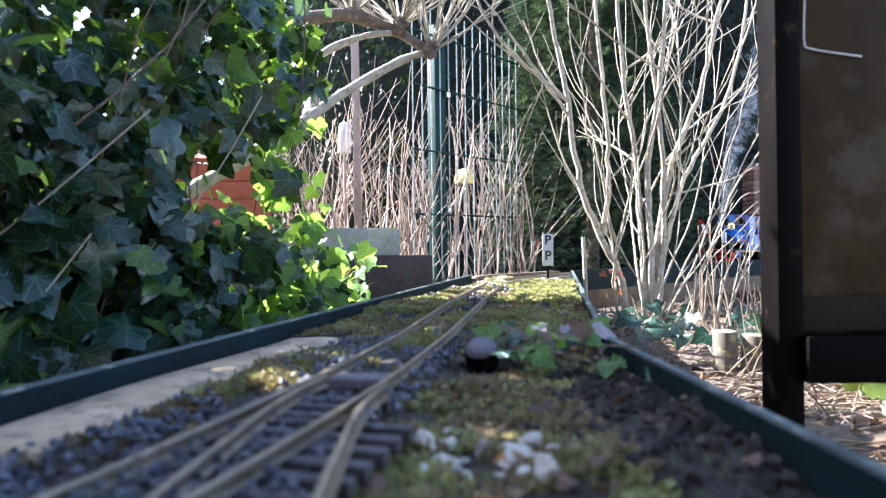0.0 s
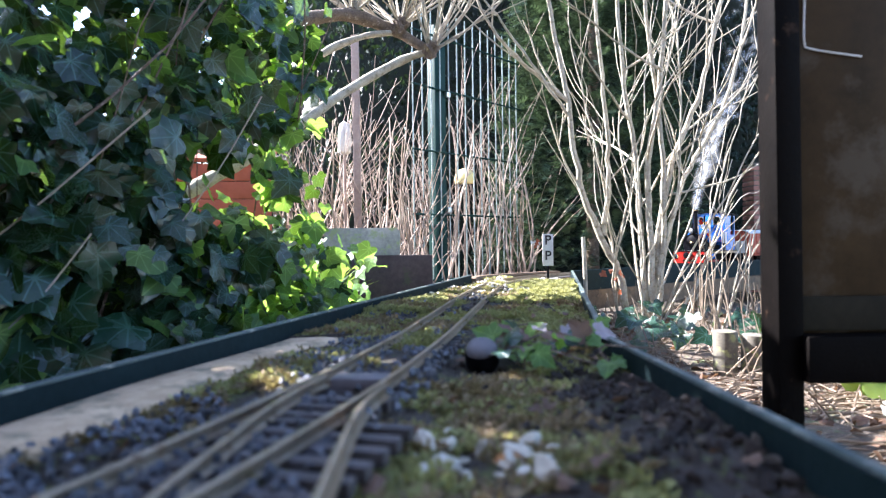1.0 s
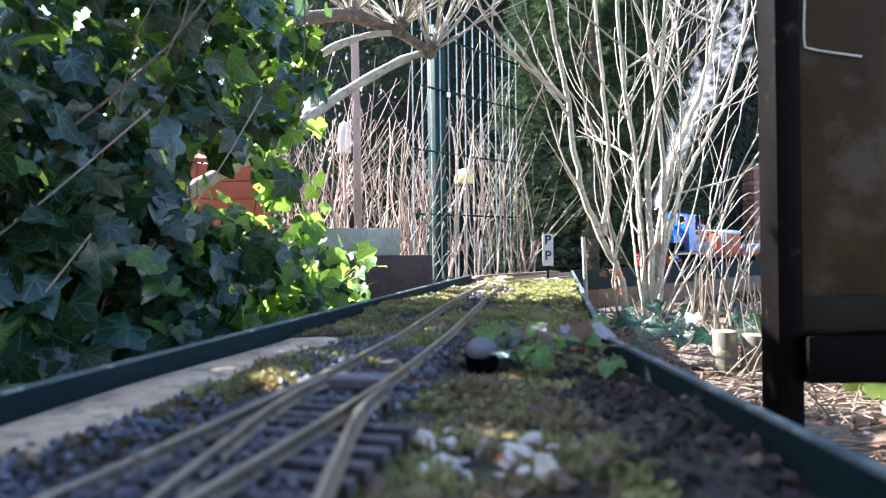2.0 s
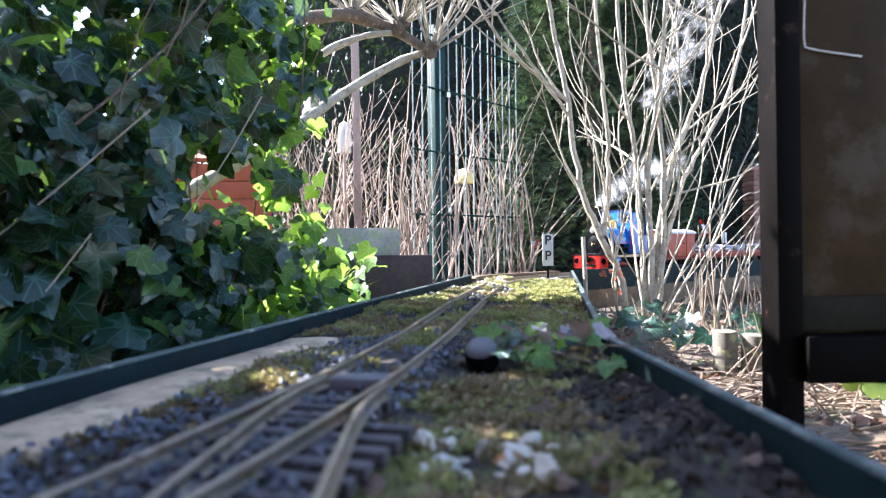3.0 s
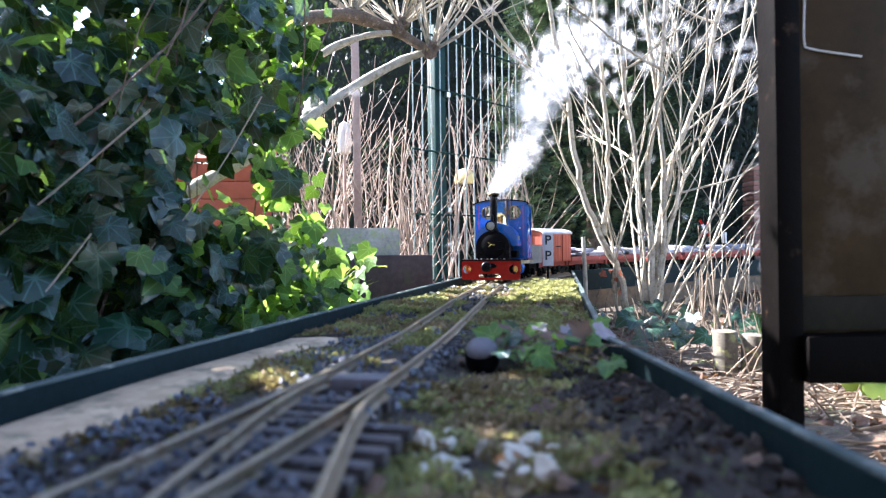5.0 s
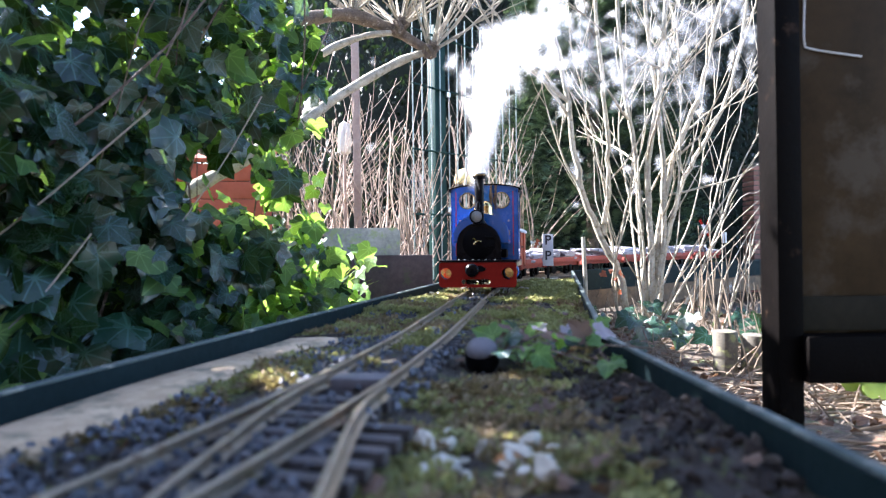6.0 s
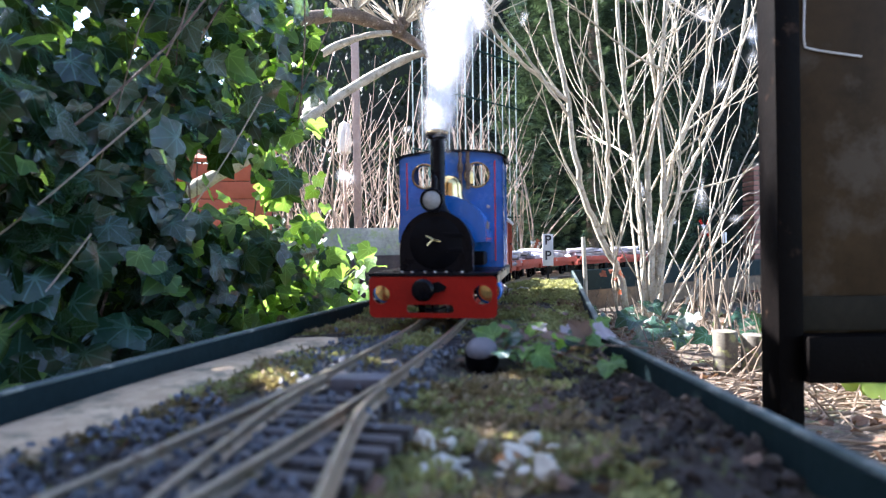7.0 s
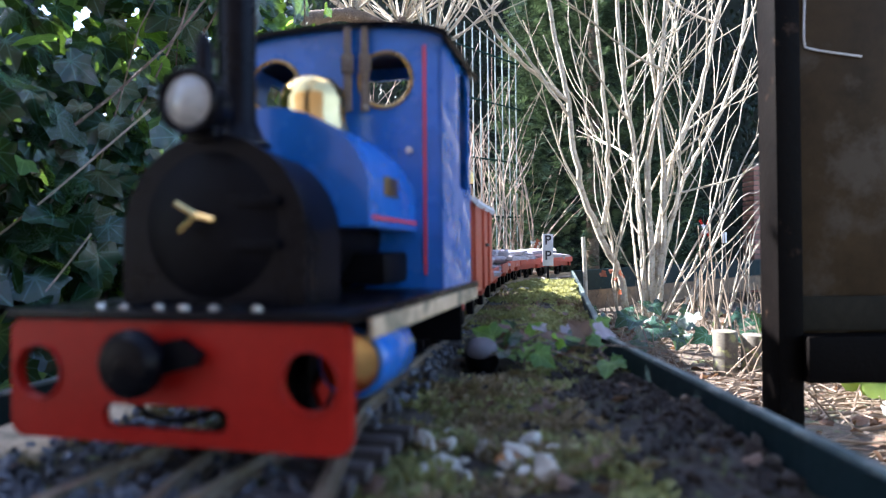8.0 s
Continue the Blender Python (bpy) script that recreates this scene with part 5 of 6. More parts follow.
    # brick pier far behind the shelf
    pier = thing("brick_pier", "red brick pier beyond the shelf", "pier", pose(1.48, 2.95, -0.17))
    bm = bmesh.new()
    box(bm, (0, 0, 0.3), (0.105, 0.105, 0.6), 0.002)
    part("mortar", bm, M["log"], pier)
    bm = bmesh.new()
    box(bm, (0, 0, 0), (0.112, 0.112, 0.0175), 0.002)
    me = mesh_of("brick", bm, M["brickred"])
    for k in range(26):
        ob = new("brick", me)
        ob.parent = pier
        ob.location = (0, 0, 0.012 + k * 0.0225)


def light_block():
    # added out of view to hold sky light off faces turned to the camera
    bm = bmesh.new()
    box(bm, (-1.1, -1.75, 1.0), (5.0, 0.2, 2.4), 0.01)
    single("light_block_wall", bm, M["wall"], "plain unseen wall added behind the camera to block sky light", "wall", kind="structure")


# ---------------------------------------------------------------- cover of the bed
def rock(rng, size, flat=0.7):
    bm = bmesh.new()
    bmesh.ops.create_icosphere(bm, subdivisions=1, radius=0.5)
    o = Vector((rng.uniform(0, 50), 0, 0))
    for v in bm.verts:
        v.co *= 1 + 0.95 * noise.noise(v.co * 2.6 + o)
        v.co = Vector((v.co.x * size, v.co.y * size * rng.uniform(0.7, 1), v.co.z * size * flat))
    return bm


def scatter(name, label, category, material, shapes, places):
    verts, faces = [], []
    for p, s, e in places:
        sv, sf = random.choice(shapes)
        m = Matrix.LocRotScale(p, Euler(e), (s, s, s))
        b = len(verts)
        verts += [tuple(m @ v) for v in sv]
        faces += [tuple(i + b for i in f) for f in sf]
    ob = new(name, raw(name, verts, faces, material))
    return tagged(ob, label, category, kind="stuff")


def shape_of(bm):
    out = ([v.co.copy() for v in bm.verts], [[v.index for v in f.verts] for f in bm.faces])
    bm.free()
    return out


def near_line(x, y):
    return min((Vector((x, y, 0)) - q).length for q in LINE[::4])


def bed_cover():
    rng = random.Random(77)
    rocks = []
    for k in range(8):
        bm = rock(rng, 1.0)
        bm.verts.index_update()
        rocks.append(shape_of(bm))
    # slate chips beside and between the rails
    places = []
    for k in range(4300):
        y = 0.12 + 1.0 * rng.random() ** 1.6
        x = rng.uniform(left_edge(y) + (0.080 if y < 0.68 else 0.02), -0.005 + 0.17 * (y - 0.5))
        dl = x - left_edge(y)
        if y > 0.66 and rng.random() < 0.75:
            continue
        n = noise.noise(Vector((x * 14, y * 10, 3)))
        if n < 0.0 and y > 0.25:
            continue
        places.append((Vector((x, y, bed_height(x, y) + 0.001 + rng.uniform(0, 0.003) + (0.0035 if y < 0.42 and rng.random() < 0.7 else 0.0))), rng.uniform(0.003, 0.0068), (rng.uniform(0, 6), rng.uniform(0, 6), rng.uniform(0, 6))))
    chip = random.Random(31)
    for k in range(800):
        y = 0.12 + 0.44 * chip.random()
        x = chip.uniform(-0.135, 0.03)
        if near_line(x, y) > 0.046 or x < left_edge(y) + 0.08:
            continue
        places.append((Vector((x, y, -0.0085 + grade(y) + chip.uniform(0, 0.003))), chip.uniform(0.0035, 0.007), (chip.uniform(0, 6), chip.uniform(0, 6), chip.uniform(0, 6))))
    for k in range(420):
        y = chip.uniform(0.40, 0.64)
        q = min(LINE[::4], key=lambda c: abs(c.y - y))
        x = q.x - 0.026 - abs(chip.gauss(0, 0.016))
        if x < left_edge(y) + 0.05:
            continue
        places.append((Vector((x, y, bed_height(x, y) + chip.uniform(0.002, 0.006))), chip.uniform(0.004, 0.008), (chip.uniform(0, 6), chip.uniform(0, 6), chip.uniform(0, 6))))
    scatter("slate_chips", "blue-grey slate chippings used as ballast", "ballast", M["slate"], rocks, places)
    places = []
    for k in range(1300):
        y = rng.uniform(0.15, 1.75)
        x = rng.uniform(left_edge(y) + 0.01, right_edge(y) - 0.01)
        places.append((Vector((x, y, bed_height(x, y) + 0.001)), rng.uniform(0.002, 0.006), (rng.uniform(0, 6), rng.uniform(0, 6), rng.uniform(0, 6))))
    scatter("soil_crumbs", "dark soil crumbs and grit on the bed", "soil", M["soil"], rocks, places)
    places = []
    for k in range(650):
        y = rng.uniform(0.16, 0.56)
        x = right_edge(y) - 0.006 - abs(rng.gauss(0, 0.042))
        if near_line(x, y) < 0.035:
            continue
        places.append((Vector((x, y, bed_height(x, y) + rng.uniform(-0.001, 0.004))), rng.uniform(0.002, 0.009), (rng.uniform(0, 6), rng.uniform(0, 6), rng.uniform(0, 6))))
    scatter("soil_lumps", "dark crumbly soil lumps in the shaded corner", "soil", M["soil"], rocks, places)
    flat = []
    for k in range(3):
        v, f, u, _ = ivy_leaf_shape(0.3 * k, 0.6, 0.3)
        flat.append(([Vector(q) for q in v], f))
    places = []
    for k in range(190):
        y = 0.18 + 1.5 * rng.random() ** 1.4
        x = rng.uniform(left_edge(y) + 0.09, right_edge(y) - 0.008)
        if near_line(x, y) < 0.04:
            continue
        places.append((Vector((x, y, bed_height(x, y) + 0.006)), rng.uniform(0.004, 0.009), (rng.uniform(-0.7, 0.7), rng.uniform(-0.7, 0.7), rng.uniform(0, 6))))
    scatter("leaf_litter", "small curled brown dead leaves on the bed", "litter", M["deadleaf"], flat, places)
    # moss: tufts of short blades
    tufts = []
    for k in range(5):
        vs, fs = [], []
        for j in range(40):
            a, tilt = rng.uniform(0, 6.28), rng.uniform(0.5, 1.4)
            c = Vector((rng.gauss(0, 0.35), rng.gauss(0, 0.35), 0))
            d = Vector((math.cos(a) * math.sin(tilt), math.sin(a) * math.sin(tilt), math.cos(tilt)))
            s = d.cross(Vector((0.3, 0.2, 1))).normalized() * 0.125
            b = len(vs)
            l = rng.uniform(0.25, 0.62)
            vs += [c - s, c + s, c + d * l * 0.6 + s * 0.8, c + d * l, c + d * l * 0.6 - s * 0.8]
            fs.append((b, b + 1, b + 2, b + 3, b + 4))
        tufts.append((vs, fs))
    places, dry_places = [], []
    for k in range(34000):
        y = 0.16 + 1.6 * rng.random()
        x = rng.uniform(left_edge(y) + 0.008, right_edge(y) - 0.006)
        if y < 0.7 and x < left_edge(y) + 0.075 and rng.random() < 0.95:
            continue
        n = noise.noise(Vector((x * 11, y * 9, 21))) + 0.4 * noise.noise(Vector((x * 35, y * 30, 2)))
        lim = -0.08 if y > 0.5 else (-0.12 if x < right_edge(y) - 0.07 else 0.10)
        if n < lim:
            continue
        c = near_line(x, y)
        if 0.40 < y < 0.64 and 0.02 < c < 0.05 and x < 0.168 * (y - 0.437) - 0.049 and chip.random() < 0.85:
            continue
        if 0.019 < c < 0.027:
            continue
        if c < 0.019 and rng.random() < 0.4:
            continue
        lift = 0.004 if (x > 0.1 + 0.17 * (y - 0.5) and y > 0.6) else 0.0
        dry = noise.noise(Vector((x * 17, y * 15, 40))) + rng.gauss(0, 0.12) > (-0.02 if y < 0.6 else 0.12)
        (dry_places if dry else places).append((Vector((x, y, bed_height(x, y) - 0.001 + lift * max(0, n))), rng.uniform(0.006, 0.0125), (rng.gauss(0, 0.3), rng.gauss(0, 0.3), rng.uniform(0, 6))))
    scatter("moss", "yellow-green moss tufts over the bed", "moss", M["moss"], tufts, places)
    scatter("dry_moss", "brownish dried moss tufts over the bed", "moss", M["moss_dry"], tufts, dry_places)
    # moss cushion by the sign
    places = []
    for k in range(1800):
        y = rng.uniform(1.02, 1.6)
        x = right_edge(y) - 0.012 - abs(rng.gauss(0, 0.045))
        if near_line(x, y) < 0.05:
            continue
        places.append((Vector((x, y, bed_height(x, y) + rng.uniform(0, 0.020) * math.exp(-((y - 1.3) / 0.25) ** 2))), rng.uniform(0.007, 0.013), (0, 0, rng.uniform(0, 6))))
    scatter("moss_cushion", "bright moss cushion along the board edge", "moss", M["moss"], tufts, places)
    grit = random.Random(41)
    places = []
    for k in range(900):
        y = grit.uniform(1.15, 1.74)
        x = grit.uniform(left_edge(y) + 0.01, right_edge(y) - 0.02)
        if noise.noise(Vector((x * 13, y * 9, 60))) < 0.02 or 0.019 < near_line(x, y) < 0.027:
            continue
        places.append((Vector((x, y, bed_height(x, y) + 0.004)), grit.uniform(0.004, 0.010), (grit.uniform(0, 6), grit.uniform(0, 6), grit.uniform(0, 6))))
    scatter("pale_grit", "pale grit and small stones among the moss", "grit", M["pebble"], rocks, places)
    # pale pebbles
    for k in range(30):
        x, y = rng.gauss(0.004, 0.026), rng.gauss(0.288, 0.022)
        if k < 3:
            x, y = ((0.0277, 0.279), (0.0410, 0.262), (0.0400, 0.298))[k]
        sz = rng.uniform(0.004, 0.009) if k > 8 else 0.014 if k == 1 else rng.uniform(0.009, 0.013)
        bm = bmesh.new()
        bmesh.ops.create_icosphere(bm, subdivisions=2, radius=0.5)
        o = Vector((k * 3.0, 0, 0))
        for v in bm.verts:
            v.co *= 1 + 0.8 * noise.noise(v.co * 2.0 + o)
            v.co = Vector((v.co.x * sz * 1.2, v.co.y * sz * 0.8, v.co.z * sz * 0.7))
        ob = single("pebble", bm, M["pebble_o"] if k == 0 else M["pebble"], "orange-brown pebble on the bed" if k == 0 else "pale rounded pebble on the bed", "pebble", group="pale pebbles")
        ob.matrix_world = pose(x, y, bed_height(x, y) + sz * 0.3, rng.uniform(0, 90), 0, rng.uniform(0, 360))
    # round stone; its pale top is painted in for the light on it
    bm = bmesh.new()
    st = thing("round_stone", "small dark round stone with a pale top on the moss", "stone", pose(0.031, 0.512, -0.012, 24, -6, 0))
    lathe(bm, [(0.0, -0.008), (0.011, -0.006), (0.0138, 0.0), (0.0140, 0.007), (0.0132, 0.0118), (0.0, 0.0118)], (0, 0, 1), (0, 0, 0), 22)
    part("body", bm, M["black"], st, "dark smooth lower half")
    bm = bmesh.new()
    lathe(bm, [(0.0, 0.0121), (0.0130, 0.0121), (0.0128, 0.0140), (0.0105, 0.0172), (0.006, 0.0190), (0.0, 0.0195)], (0, 0, 1), (0, 0, 0), 22)
    part("top", bm, M["tie_grey"], st, "pale blue-grey cap standing in for sky light on the top")
    # small leafy weed on the edge of the board
    shapes = [ivy_leaf_shape(0.2, 0.3), ivy_leaf_shape(-0.1, 0.2, 0.2)]
    wd = thing("ivy_seedling", "small creeping ivy with green and dead leaves on the bed", "plant")
    ms = [raw("leaf", v, f, M[key], u) for (v, f, u, _), key in ((shapes[0], "ivy_lit"), (shapes[1], "ivy"), (shapes[0], "deadleaf"))]
    for k in range(46):
        x, y = rng.uniform(0.035, 0.145), rng.uniform(0.47, 0.60)
        kind = rng.choices((0, 1, 2), (5, 4, 2))[0]
        ob = new("leaf", ms[kind])
        ob.parent = wd
        ob.matrix_local = leaf_frames(rng, Vector((x, y, bed_height(x, y) + rng.uniform(0.009, 0.026))), Vector((0, -0.5, 0.8)), 0.4, rng.uniform(0.011, 0.022), Vector((rng.gauss(0, 1), rng.gauss(0, 1), -0.2)))
    faded = raw("faded_leaf", shapes[0][0], shapes[0][1], M["faded_leaf"], shapes[0][2])
    for x, y, size in ((0.136, 0.555, 0.019), (0.112, 0.575, 0.015), (0.088, 0.590, 0.013)):
        ob = new("faded_leaf", faded)
        ob.parent = wd
        ob.matrix_local = leaf_frames(rng, Vector((x, y, 0.006)), Vector((0, -0.6, 0.8)), 0.2, size, Vector((0.6, -0.4, -0.2)))
    for k in range(7):
        bm = bmesh.new()
        a = Vector((rng.uniform(0.04, 0.14), rng.uniform(0.48, 0.58), -0.012))
        tube(bm, smooth_line([a, a + Vector((rng.gauss(0, 0.02), rng.gauss(0, 0.02), 0.016)), a + Vector((rng.gauss(0, 0.04), rng.gauss(0, 0.03), 0.010))], 4), 0.0009, 5)
        part("stem", bm, M["bark_dark"], wd)


def leaves(parent, shapes, poses, material, rng):
    ms = []
    for v, f, u, _ in shapes:
        me = raw("leaf", v, f, material, u)
        me.shade_smooth()
        ms.append(me)
    for m in poses:
        ob = new("leaf", rng.choice(ms))
        ob.parent = parent
        ob.matrix_local = m


def low_plants():
    rng = random.Random(8)
    # sunlit leaves and grass beyond the edging, before the planter
    shapes = [ivy_leaf_shape(0.2, 0.3), ivy_leaf_shape(-0.1, 0.2, 0.2)]
    cl = thing("leafy_ground_plants", "sunlit fresh green leaves and grass beside the board", "plant")
    poses = []
    for k in range(260):
        y = rng.uniform(1.2, 1.95)
        x = left_edge(min(y, 1.5)) - 0.15 - 0.35 * max(0.0, y - 1.45) - rng.uniform(0.0, 0.5)
        z = -0.16 + rng.random() * 0.24
        poses.append(leaf_frames(rng, Vector((x, y, z)), Vector((-0.2, -0.6, 0.7)), 0.45, rng.uniform(0.025, 0.042)))
    leaves(cl, shapes, poses, M["ivy_lit"], rng)
    verts, faces = [], []
    for k in range(420):
        y = rng.uniform(1.3, 2.0)
        x = left_edge(min(y, 1.5)) - 0.38 - rng.uniform(0.0, 0.4)
        d = Vector((rng.gauss(0, 0.35), rng.gauss(0, 0.35), 1)).normalized()
        l = rng.uniform(0.10, 0.26)
        s = Vector((1, rng.gauss(0, 0.5), 0)).normalized() * 0.004
        p = Vector((x, y, -0.165))
        b = len(verts)
        tip = p + d * l + Vector((d.x, d.y, -0.15)) * l * 0.5
        m_ = p + d * l * 0.6
        verts += [tuple(p - s), tuple(p + s), tuple(m_ + s * 0.8), tuple(m_ - s * 0.8), tuple(tip)]
        faces += [(b, b + 1, b + 2, b + 3), (b + 3, b + 2, b + 4)]
    ob = new("grass", raw("grass", verts, faces, M["grass"]))
    ob.parent = cl
    tagged(ob, kind="stuff")
    # broad-leaved plant and a fallen pale petal beyond the stand
    bp = thing("broad_leaved_plant", "low plant with broad bright green leaves", "plant")
    broad = [ivy_leaf_shape(0.25, 0.5, 0.1)]
    leaves(bp, broad, [leaf_frames(rng, Vector((0.60 + 0.022 * k, 0.90 + 0.02 * (k % 3), -0.125 + 0.012 * (k % 2))), Vector((-0.2, -0.8, 0.5)), 0.3, 0.045 + 0.006 * (k % 3), Vector((rng.gauss(0, 0.5), -0.3, 0.6))) for k in range(6)], M["grass"], rng)
    leaves(bp, broad, [leaf_frames(rng, Vector((0.607 + 0.03 * k, 0.92 + 0.02 * k, -0.132)), Vector((-0.5, -0.75, 0.4)), 0.1, 0.05, Vector((0.1, -0.1, 1))) for k in range(2)], M["grass"], rng)
    ptl = thing("fallen_petal", "fallen white petal lying on the earth", "petal")
    leaves(ptl, broad, [leaf_frames(rng, Vector((0.607, 0.85, -0.140)), Vector((-0.4, -0.75, 0.4)), 0.1, 0.034, Vector((0.2, 0.1, -1)))], M["pale_petal"], rng)
    fl = thing("garden_flower", "small red and cream flower before the hedge", "flower")
    bm = bmesh.new()
    tube(bm, [(0.335, 2.33, -0.17), (0.338, 2.33, -0.03), (0.333, 2.33, 0.075)], 0.002, 6)
    part("stem", bm, M["cane"], fl)
    for k in range(9):
        p = Vector((0.333 + rng.gauss(0, 0.012), 2.32 + rng.gauss(0, 0.008), 0.080 + rng.gauss(0, 0.012)))
        leaves(fl, broad, [leaf_frames(rng, p, Vector((0, -1, 0.3)), 0.6, rng.uniform(0.010, 0.018))], M["rust_leaf"] if k < 5 else M["pale_petal"], rng)
    # ivy on the earth at the foot of the shrub and beyond the stand
    ws = thing("ground_ivy", "low ivy leaves on the earth beneath the shrub", "ivy")
    poses = []
    for k in range(60):
        p = Vector((rng.uniform(0.36, 0.8), rng.uniform(1.3, 1.75), -0.15 + rng.random() * 0.07))
        poses.append(leaf_frames(rng, p, Vector((0, -0.5, 0.8)), 0.4, rng.uniform(0.022, 0.042)))
    for k in range(8):
        p = Vector((rng.uniform(0.70, 0.95), rng.uniform(0.95, 1.15), -0.15 + rng.random() * 0.06))
        poses.append(leaf_frames(rng, p, Vector((0, -0.5, 0.8)), 0.4, rng.uniform(0.03, 0.05)))
    leaves(ws, shapes, poses, M["ivy"], rng)


# ---------------------------------------------------------------- steam
def steam_mat(name, density):
    m = bpy.data.materials.new(name)
    m.use_nodes = True
    nt = m.node_tree
    ln = nt.links.new
    nt.nodes.remove(nt.nodes["Principled BSDF"])
    out = nt.nodes["Material Output"]
    uv = nt.nodes.new("ShaderNodeUVMap")
    ln_ = nt.nodes.new("ShaderNodeVectorMath")
    ln_.operation = "LENGTH"
    ln(uv.outputs[0], ln_.inputs[0])
    mr = nt.nodes.new("ShaderNodeMapRange")
    mr.interpolation_type = "SMOOTHSTEP"
    mr.inputs[1].default_value, mr.inputs[2].default_value = 0.0, 1.0
    mr.inputs[3].default_value, mr.inputs[4].default_value = density, 0.0
    ln(ln_.outputs["Value"], mr.inputs[0])
    tc = nt.nodes.new("ShaderNodeTexCoord")
    nz = node(nt, "ShaderNodeTexNoise", Scale=1.7, Detail=4.0)
    ln(tc.outputs["Object"], nz.inputs["Vector"])
    mul = nt.nodes.new("ShaderNodeMath")
    mul.operation = "MULTIPLY"
    n2 = nt.nodes.new("ShaderNodeMapRange")
    n2.inputs[1].default_value, n2.inputs[2].default_value = 0.22, 0.55
    ln(nz.outputs[0], n2.inputs[0])
    ln(mr.outputs[0], mul.inputs[0])
    ln(n2.outputs[0], mul.inputs[1])
    df = nt.nodes.new("ShaderNodeBsdfDiffuse")
    df.inputs[0].default_value = (0.93, 0.94, 0.97, 1)
    tl = nt.nodes.new("ShaderNodeBsdfTranslucent")
    tl.inputs[0].default_value = (0.93, 0.94, 0.97, 1)
    mx = nt.nodes.new("ShaderNodeMixShader")
    mx.inputs[0].default_value = 0.5
    ln(df.outputs[0], mx.inputs[1])
    ln(tl.outputs[0], mx.inputs[2])
    tp = nt.nodes.new("ShaderNodeBsdfTransparent")
    m2 = nt.nodes.new("ShaderNodeMixShader")
    ln(mul.outputs[0], m2.inputs[0])
    ln(tp.outputs[0], m2.inputs[1])
    ln(mx.outputs[0], m2.inputs[2])
    ln(m2.outputs[0], out.inputs[0])
    return m


STEAM = []


def steam():
    """Wisps of steam: each a rigid tuft of soft flakes that leaves the chimney and drifts off."""
    mats = (steam_mat("dense_steam", 0.19), steam_mat("thin_steam", 0.065), steam_mat("fading_steam", 0.075))
    rng = random.Random(99)
    meshes = []
    for k in range(12):
        mt = mats[k // 4]
        verts, faces, uvs = [], [], []
        for j in range(5):
            c = Vector((rng.gauss(0, 0.2), rng.gauss(0, 0.2), rng.gauss(0, 0.2)))
            q = Euler((rng.uniform(0, 6.28), rng.uniform(0, 6.28), rng.uniform(0, 6.28))).to_matrix()
            s = rng.uniform(0.65, 1.0)
            b = len(verts)
            n = 8
            verts.append(tuple(c))
            ring_uv = []
            for i in range(n):
                a = 2 * math.pi * i / n
                verts.append(tuple(c + q @ Vector((math.cos(a), math.sin(a), 0.25 * math.sin(2 * a))) * s))
                ring_uv.append((math.cos(a), math.sin(a)))
            for i in range(n):
                faces.append((b, b + 1 + i, b + 1 + (i + 1) % n))
                uvs += [(0, 0), ring_uv[i], ring_uv[(i + 1) % n]]
        me = raw("steam_wisp", verts, faces, mt, uvs)
        me.shade_smooth()
        meshes.append(me)
    born = -2.4
    k = 0
    while born < 8.0:
        early = born < 3.2
        ob = new("steam_wisp", meshes[k % 4 + (4 if born < 2.3 else 8 if born < 3.8 or 4.55 < born < 5.2 else 0)])
        grow_ = rng.uniform(0.019, 0.026)
        ob.scale = (grow_, grow_, grow_ * 1.6)
        tagged(ob, "soft white wisp of steam from the chimney", "steam", "steam wisps of the locomotive", "stuff")
        STEAM.append((ob, born, rng.random(), rng.gauss(0, 1), rng.gauss(0, 1), rng.gauss(0, 1), grow_))
        born += 0.008 if early else 0.0036
        k += 1


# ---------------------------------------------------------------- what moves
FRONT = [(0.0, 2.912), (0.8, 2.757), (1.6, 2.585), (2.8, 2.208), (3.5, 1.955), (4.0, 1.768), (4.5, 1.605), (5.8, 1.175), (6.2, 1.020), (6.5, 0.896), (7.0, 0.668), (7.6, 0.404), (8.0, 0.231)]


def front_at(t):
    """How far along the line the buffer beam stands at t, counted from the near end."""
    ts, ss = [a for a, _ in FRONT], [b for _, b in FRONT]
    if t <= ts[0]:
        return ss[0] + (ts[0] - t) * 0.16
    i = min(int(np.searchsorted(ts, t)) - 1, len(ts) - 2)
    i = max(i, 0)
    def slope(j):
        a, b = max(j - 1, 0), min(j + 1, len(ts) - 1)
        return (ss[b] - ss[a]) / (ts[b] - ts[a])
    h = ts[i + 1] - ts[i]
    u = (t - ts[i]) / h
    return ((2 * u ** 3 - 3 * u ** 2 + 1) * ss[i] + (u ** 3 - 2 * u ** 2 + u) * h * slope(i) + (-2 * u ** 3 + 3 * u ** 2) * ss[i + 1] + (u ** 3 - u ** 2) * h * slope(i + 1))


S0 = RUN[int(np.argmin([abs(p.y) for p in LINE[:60]]))]


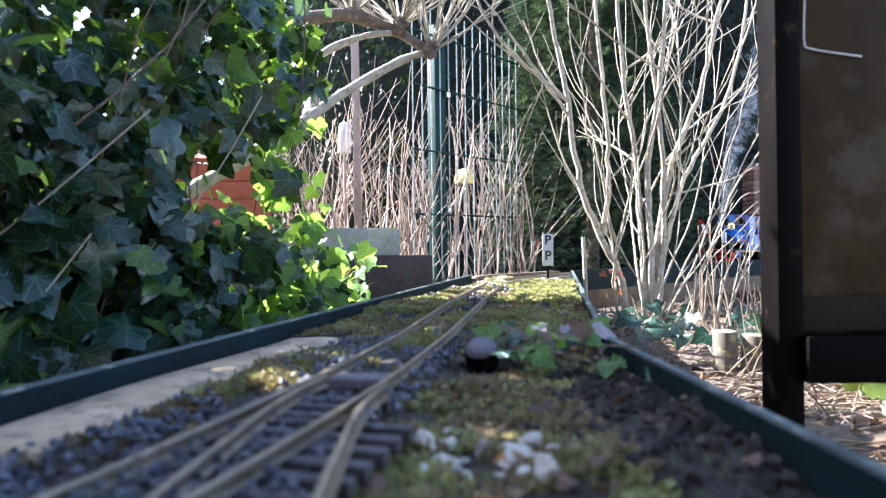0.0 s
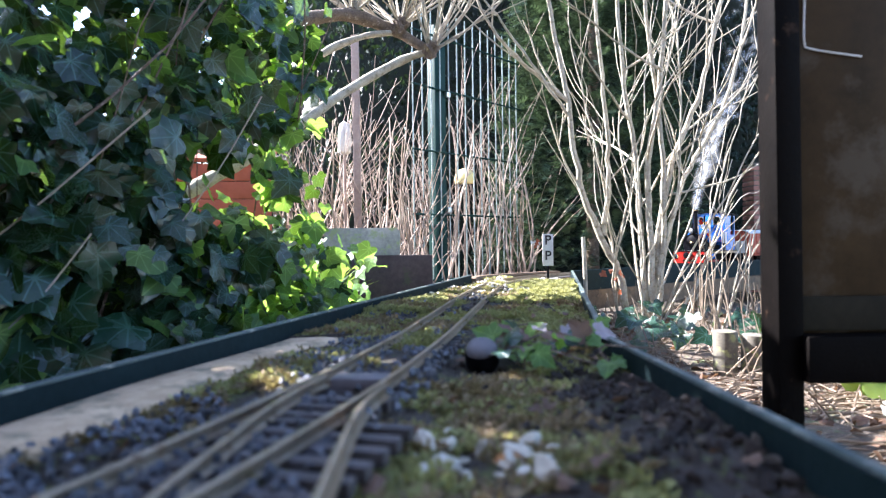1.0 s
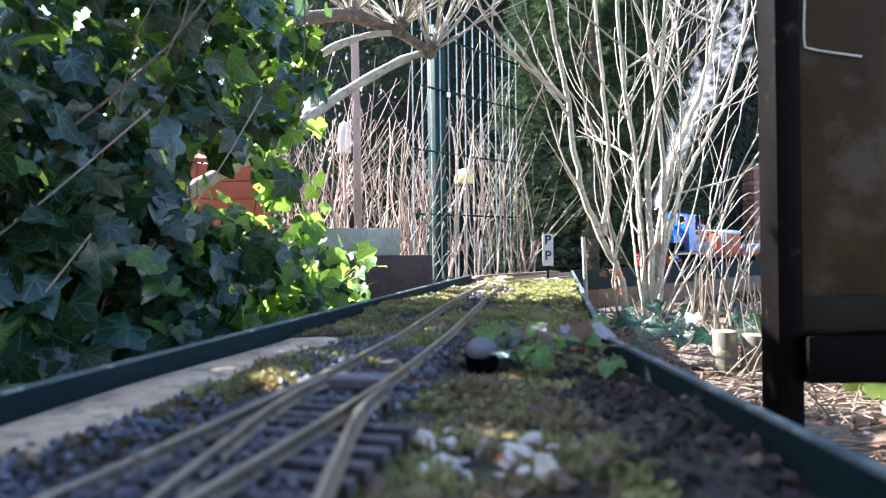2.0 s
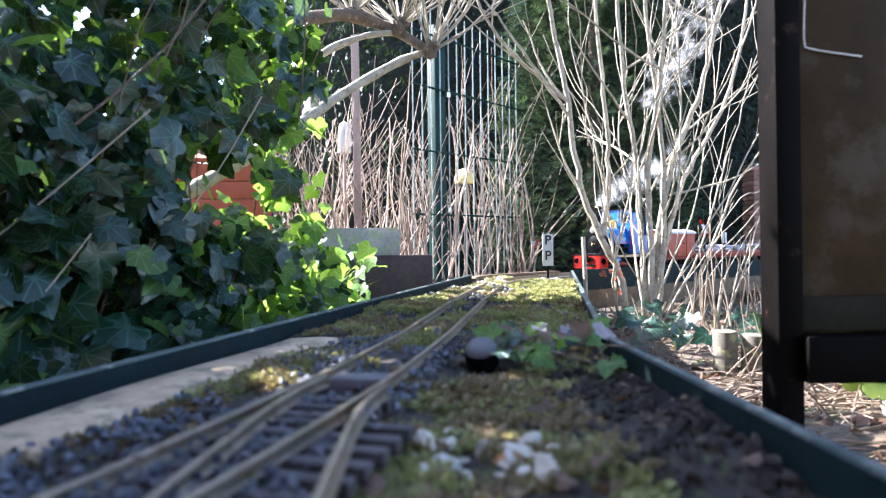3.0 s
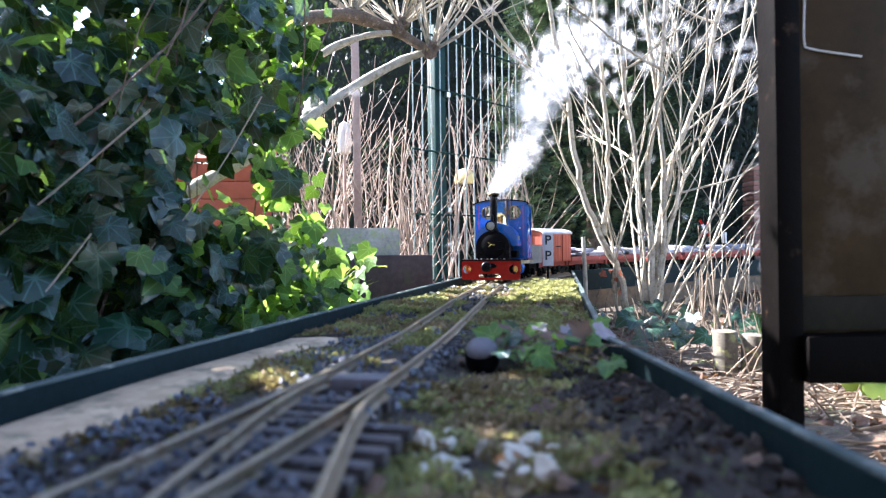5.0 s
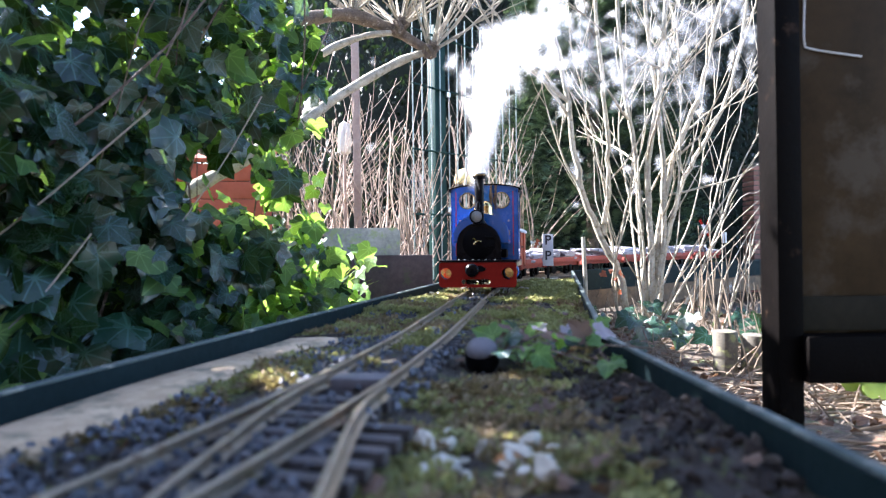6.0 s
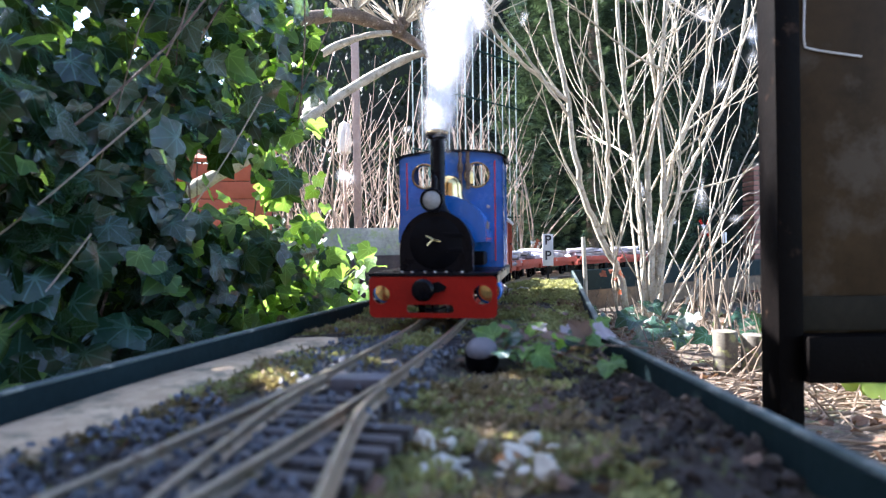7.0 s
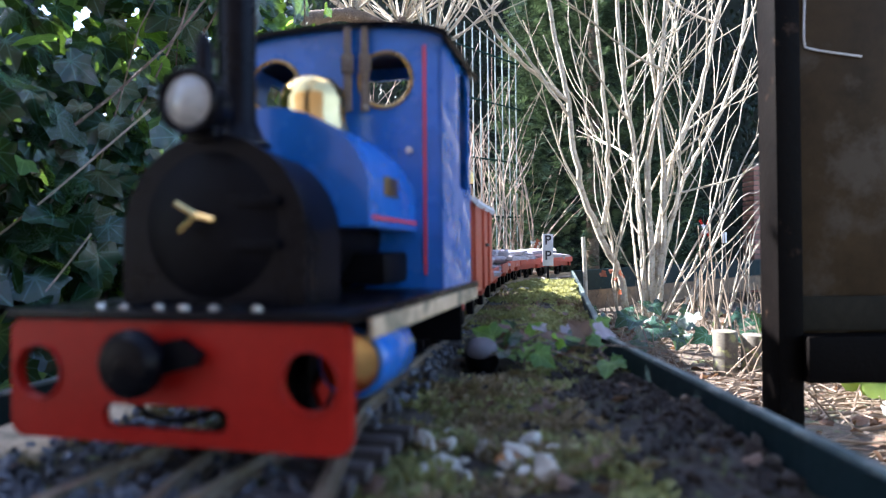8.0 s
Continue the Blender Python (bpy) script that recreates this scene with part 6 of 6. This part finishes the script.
def motions():
    times = [round(0.2 * k, 3) for k in range(41)]
    walk(LOCO, [(t, riding(S0 + front_at(t), 0.098 * LENGTH_FIT, 0.168 * LENGTH_FIT)) for t in times])
    fine = [round(0.1 * k, 3) for k in range(81)]
    for w, r in LOCO_WHEELS:
        base = w.location.copy()
        walk(w, [(t, Matrix.Translation(base) @ Matrix.Rotation((front_at(0) - front_at(t)) / r, 4, "X")) for t in fine])
    for rod, sx in LOCO_RODS:
        rows = []
        for t in fine:
            a = (front_at(0) - front_at(t)) / 0.0215 + (1.57 if sx > 0 else 0)
            rows.append((t, pose(sx * 0.0335, 0.133 * LENGTH_FIT + 0.008 * math.cos(a), 0.0215 + 0.008 * math.sin(a))))
        walk(rod, rows)
    for th, gap, a, b in TRAIN:
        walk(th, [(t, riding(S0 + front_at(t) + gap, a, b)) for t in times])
        for w, r in WAGON_WHEELS[th]:
            base = w.location.copy()
            walk(w, [(t, Matrix.Translation(base) @ Matrix.Rotation((front_at(0) - front_at(t)) / r * 0.5, 4, "X")) for t in fine])
    for ob, born, u, gx, gy, gz, size in STEAM:
        rows = []
        at = riding(S0 + front_at(born), 0.098 * LENGTH_FIT, 0.168 * LENGTH_FIT) @ Vector((0, 0.05 * LENGTH_FIT, 0.209))
        power = min(1.0, max(0.0, (born - 3.2) / 0.4))
        late = min(1.0, max(0.0, (born - 5.1) / 0.5))
        d1, d2 = 0.08 - 0.045 * late, 0.14 - 0.06 * late
        lull = math.exp(-((born - 4.9) / 0.32) ** 2)
        d1 += 0.13 * lull
        if born < 2.3:
            d1, d2 = 0.05, 0.015
        rise = (0.62 if born < 2.3 else 0.18) - 0.38 * lull + 0.44 * power + 0.25 * max(0.0, min(1.0, (born - 5.6) / 1.0))
        birth = math.ceil(born * FPS) / FPS
        marks = sorted({t for t in times} | {t for t in (birth - 1 / FPS, birth, birth + 0.1) if 0 < t < 8})
        for t in marks:
            age = t - born
            age = max(age, 0.0) if t >= birth - 1e-6 else age
            old = max(age, 0.0)
            lean = min(1.25, 1.6 * old) if u > 0.35 else 0.5 * min(1.0, old)
            turn = Matrix.Rotation(u * 40 + gz * 0.5 * old, 4, "Z") @ Matrix.Rotation(lean, 4, "X")
            if t < birth - 1e-6:
                p = riding(S0 + front_at(t), 0.098 * LENGTH_FIT, 0.168 * LENGTH_FIT) @ Vector((0, 0.117 * LENGTH_FIT, 0.098))
                rows.append((t, Matrix.Translation(p) @ turn))
                continue
            z = rise * (1 - math.exp(-age / 0.9)) * 0.9 + 0.10 * age + (0.60 * max(0.0, age - 1.0) ** 2 if born < 2.3 else 0.22 * max(0.0, age - 1.9) ** 2)
            spread = 0.003 + 0.105 * age ** 0.9 + (0.55 * max(0.0, age - 0.7) ** 2 if 2.3 < born < 4.6 else 0.0)
            if born < 2.3:
                spread = 0.003 + 0.055 * age ** 0.8
            p = at + Vector((d1 * age + d2 * age * age + gx * spread * 0.55, 0.03 * age + gy * spread * 0.5, z + gz * spread * 0.45))
            rows.append((t, Matrix.Translation(p) @ turn))
        walk(ob, rows)


# ---------------------------------------------------------------- the place
ground()
light_block()
layout_board()
shelf()
track()
LOCO = locomotive()
TRAIN = []
TEN = tender()
TRAIN.append((TEN, 0.240, 0.025, 0.075))
VAN = van()
TRAIN.append((VAN, 0.350, 0.045, 0.13))
for k in range(6):
    TRAIN.append((flat_wagon(40 + k), 0.537 + 0.205 * k, 0.045, 0.145))
cabinet()
ivy()
pollard_tree()
bush()
mesh_fence()
hedge()
conifer("conifer", 0.74, 3.14, 2.6, 0.56, 4, 15000, "dark green feathery conifer with sunlit edge behind the shrub")
stone_ledge()
canes()
low_plants()
log_edging()
whistle_sign()
crossing_cross()
lineside_board()
bed_cover()
steam()
motions()
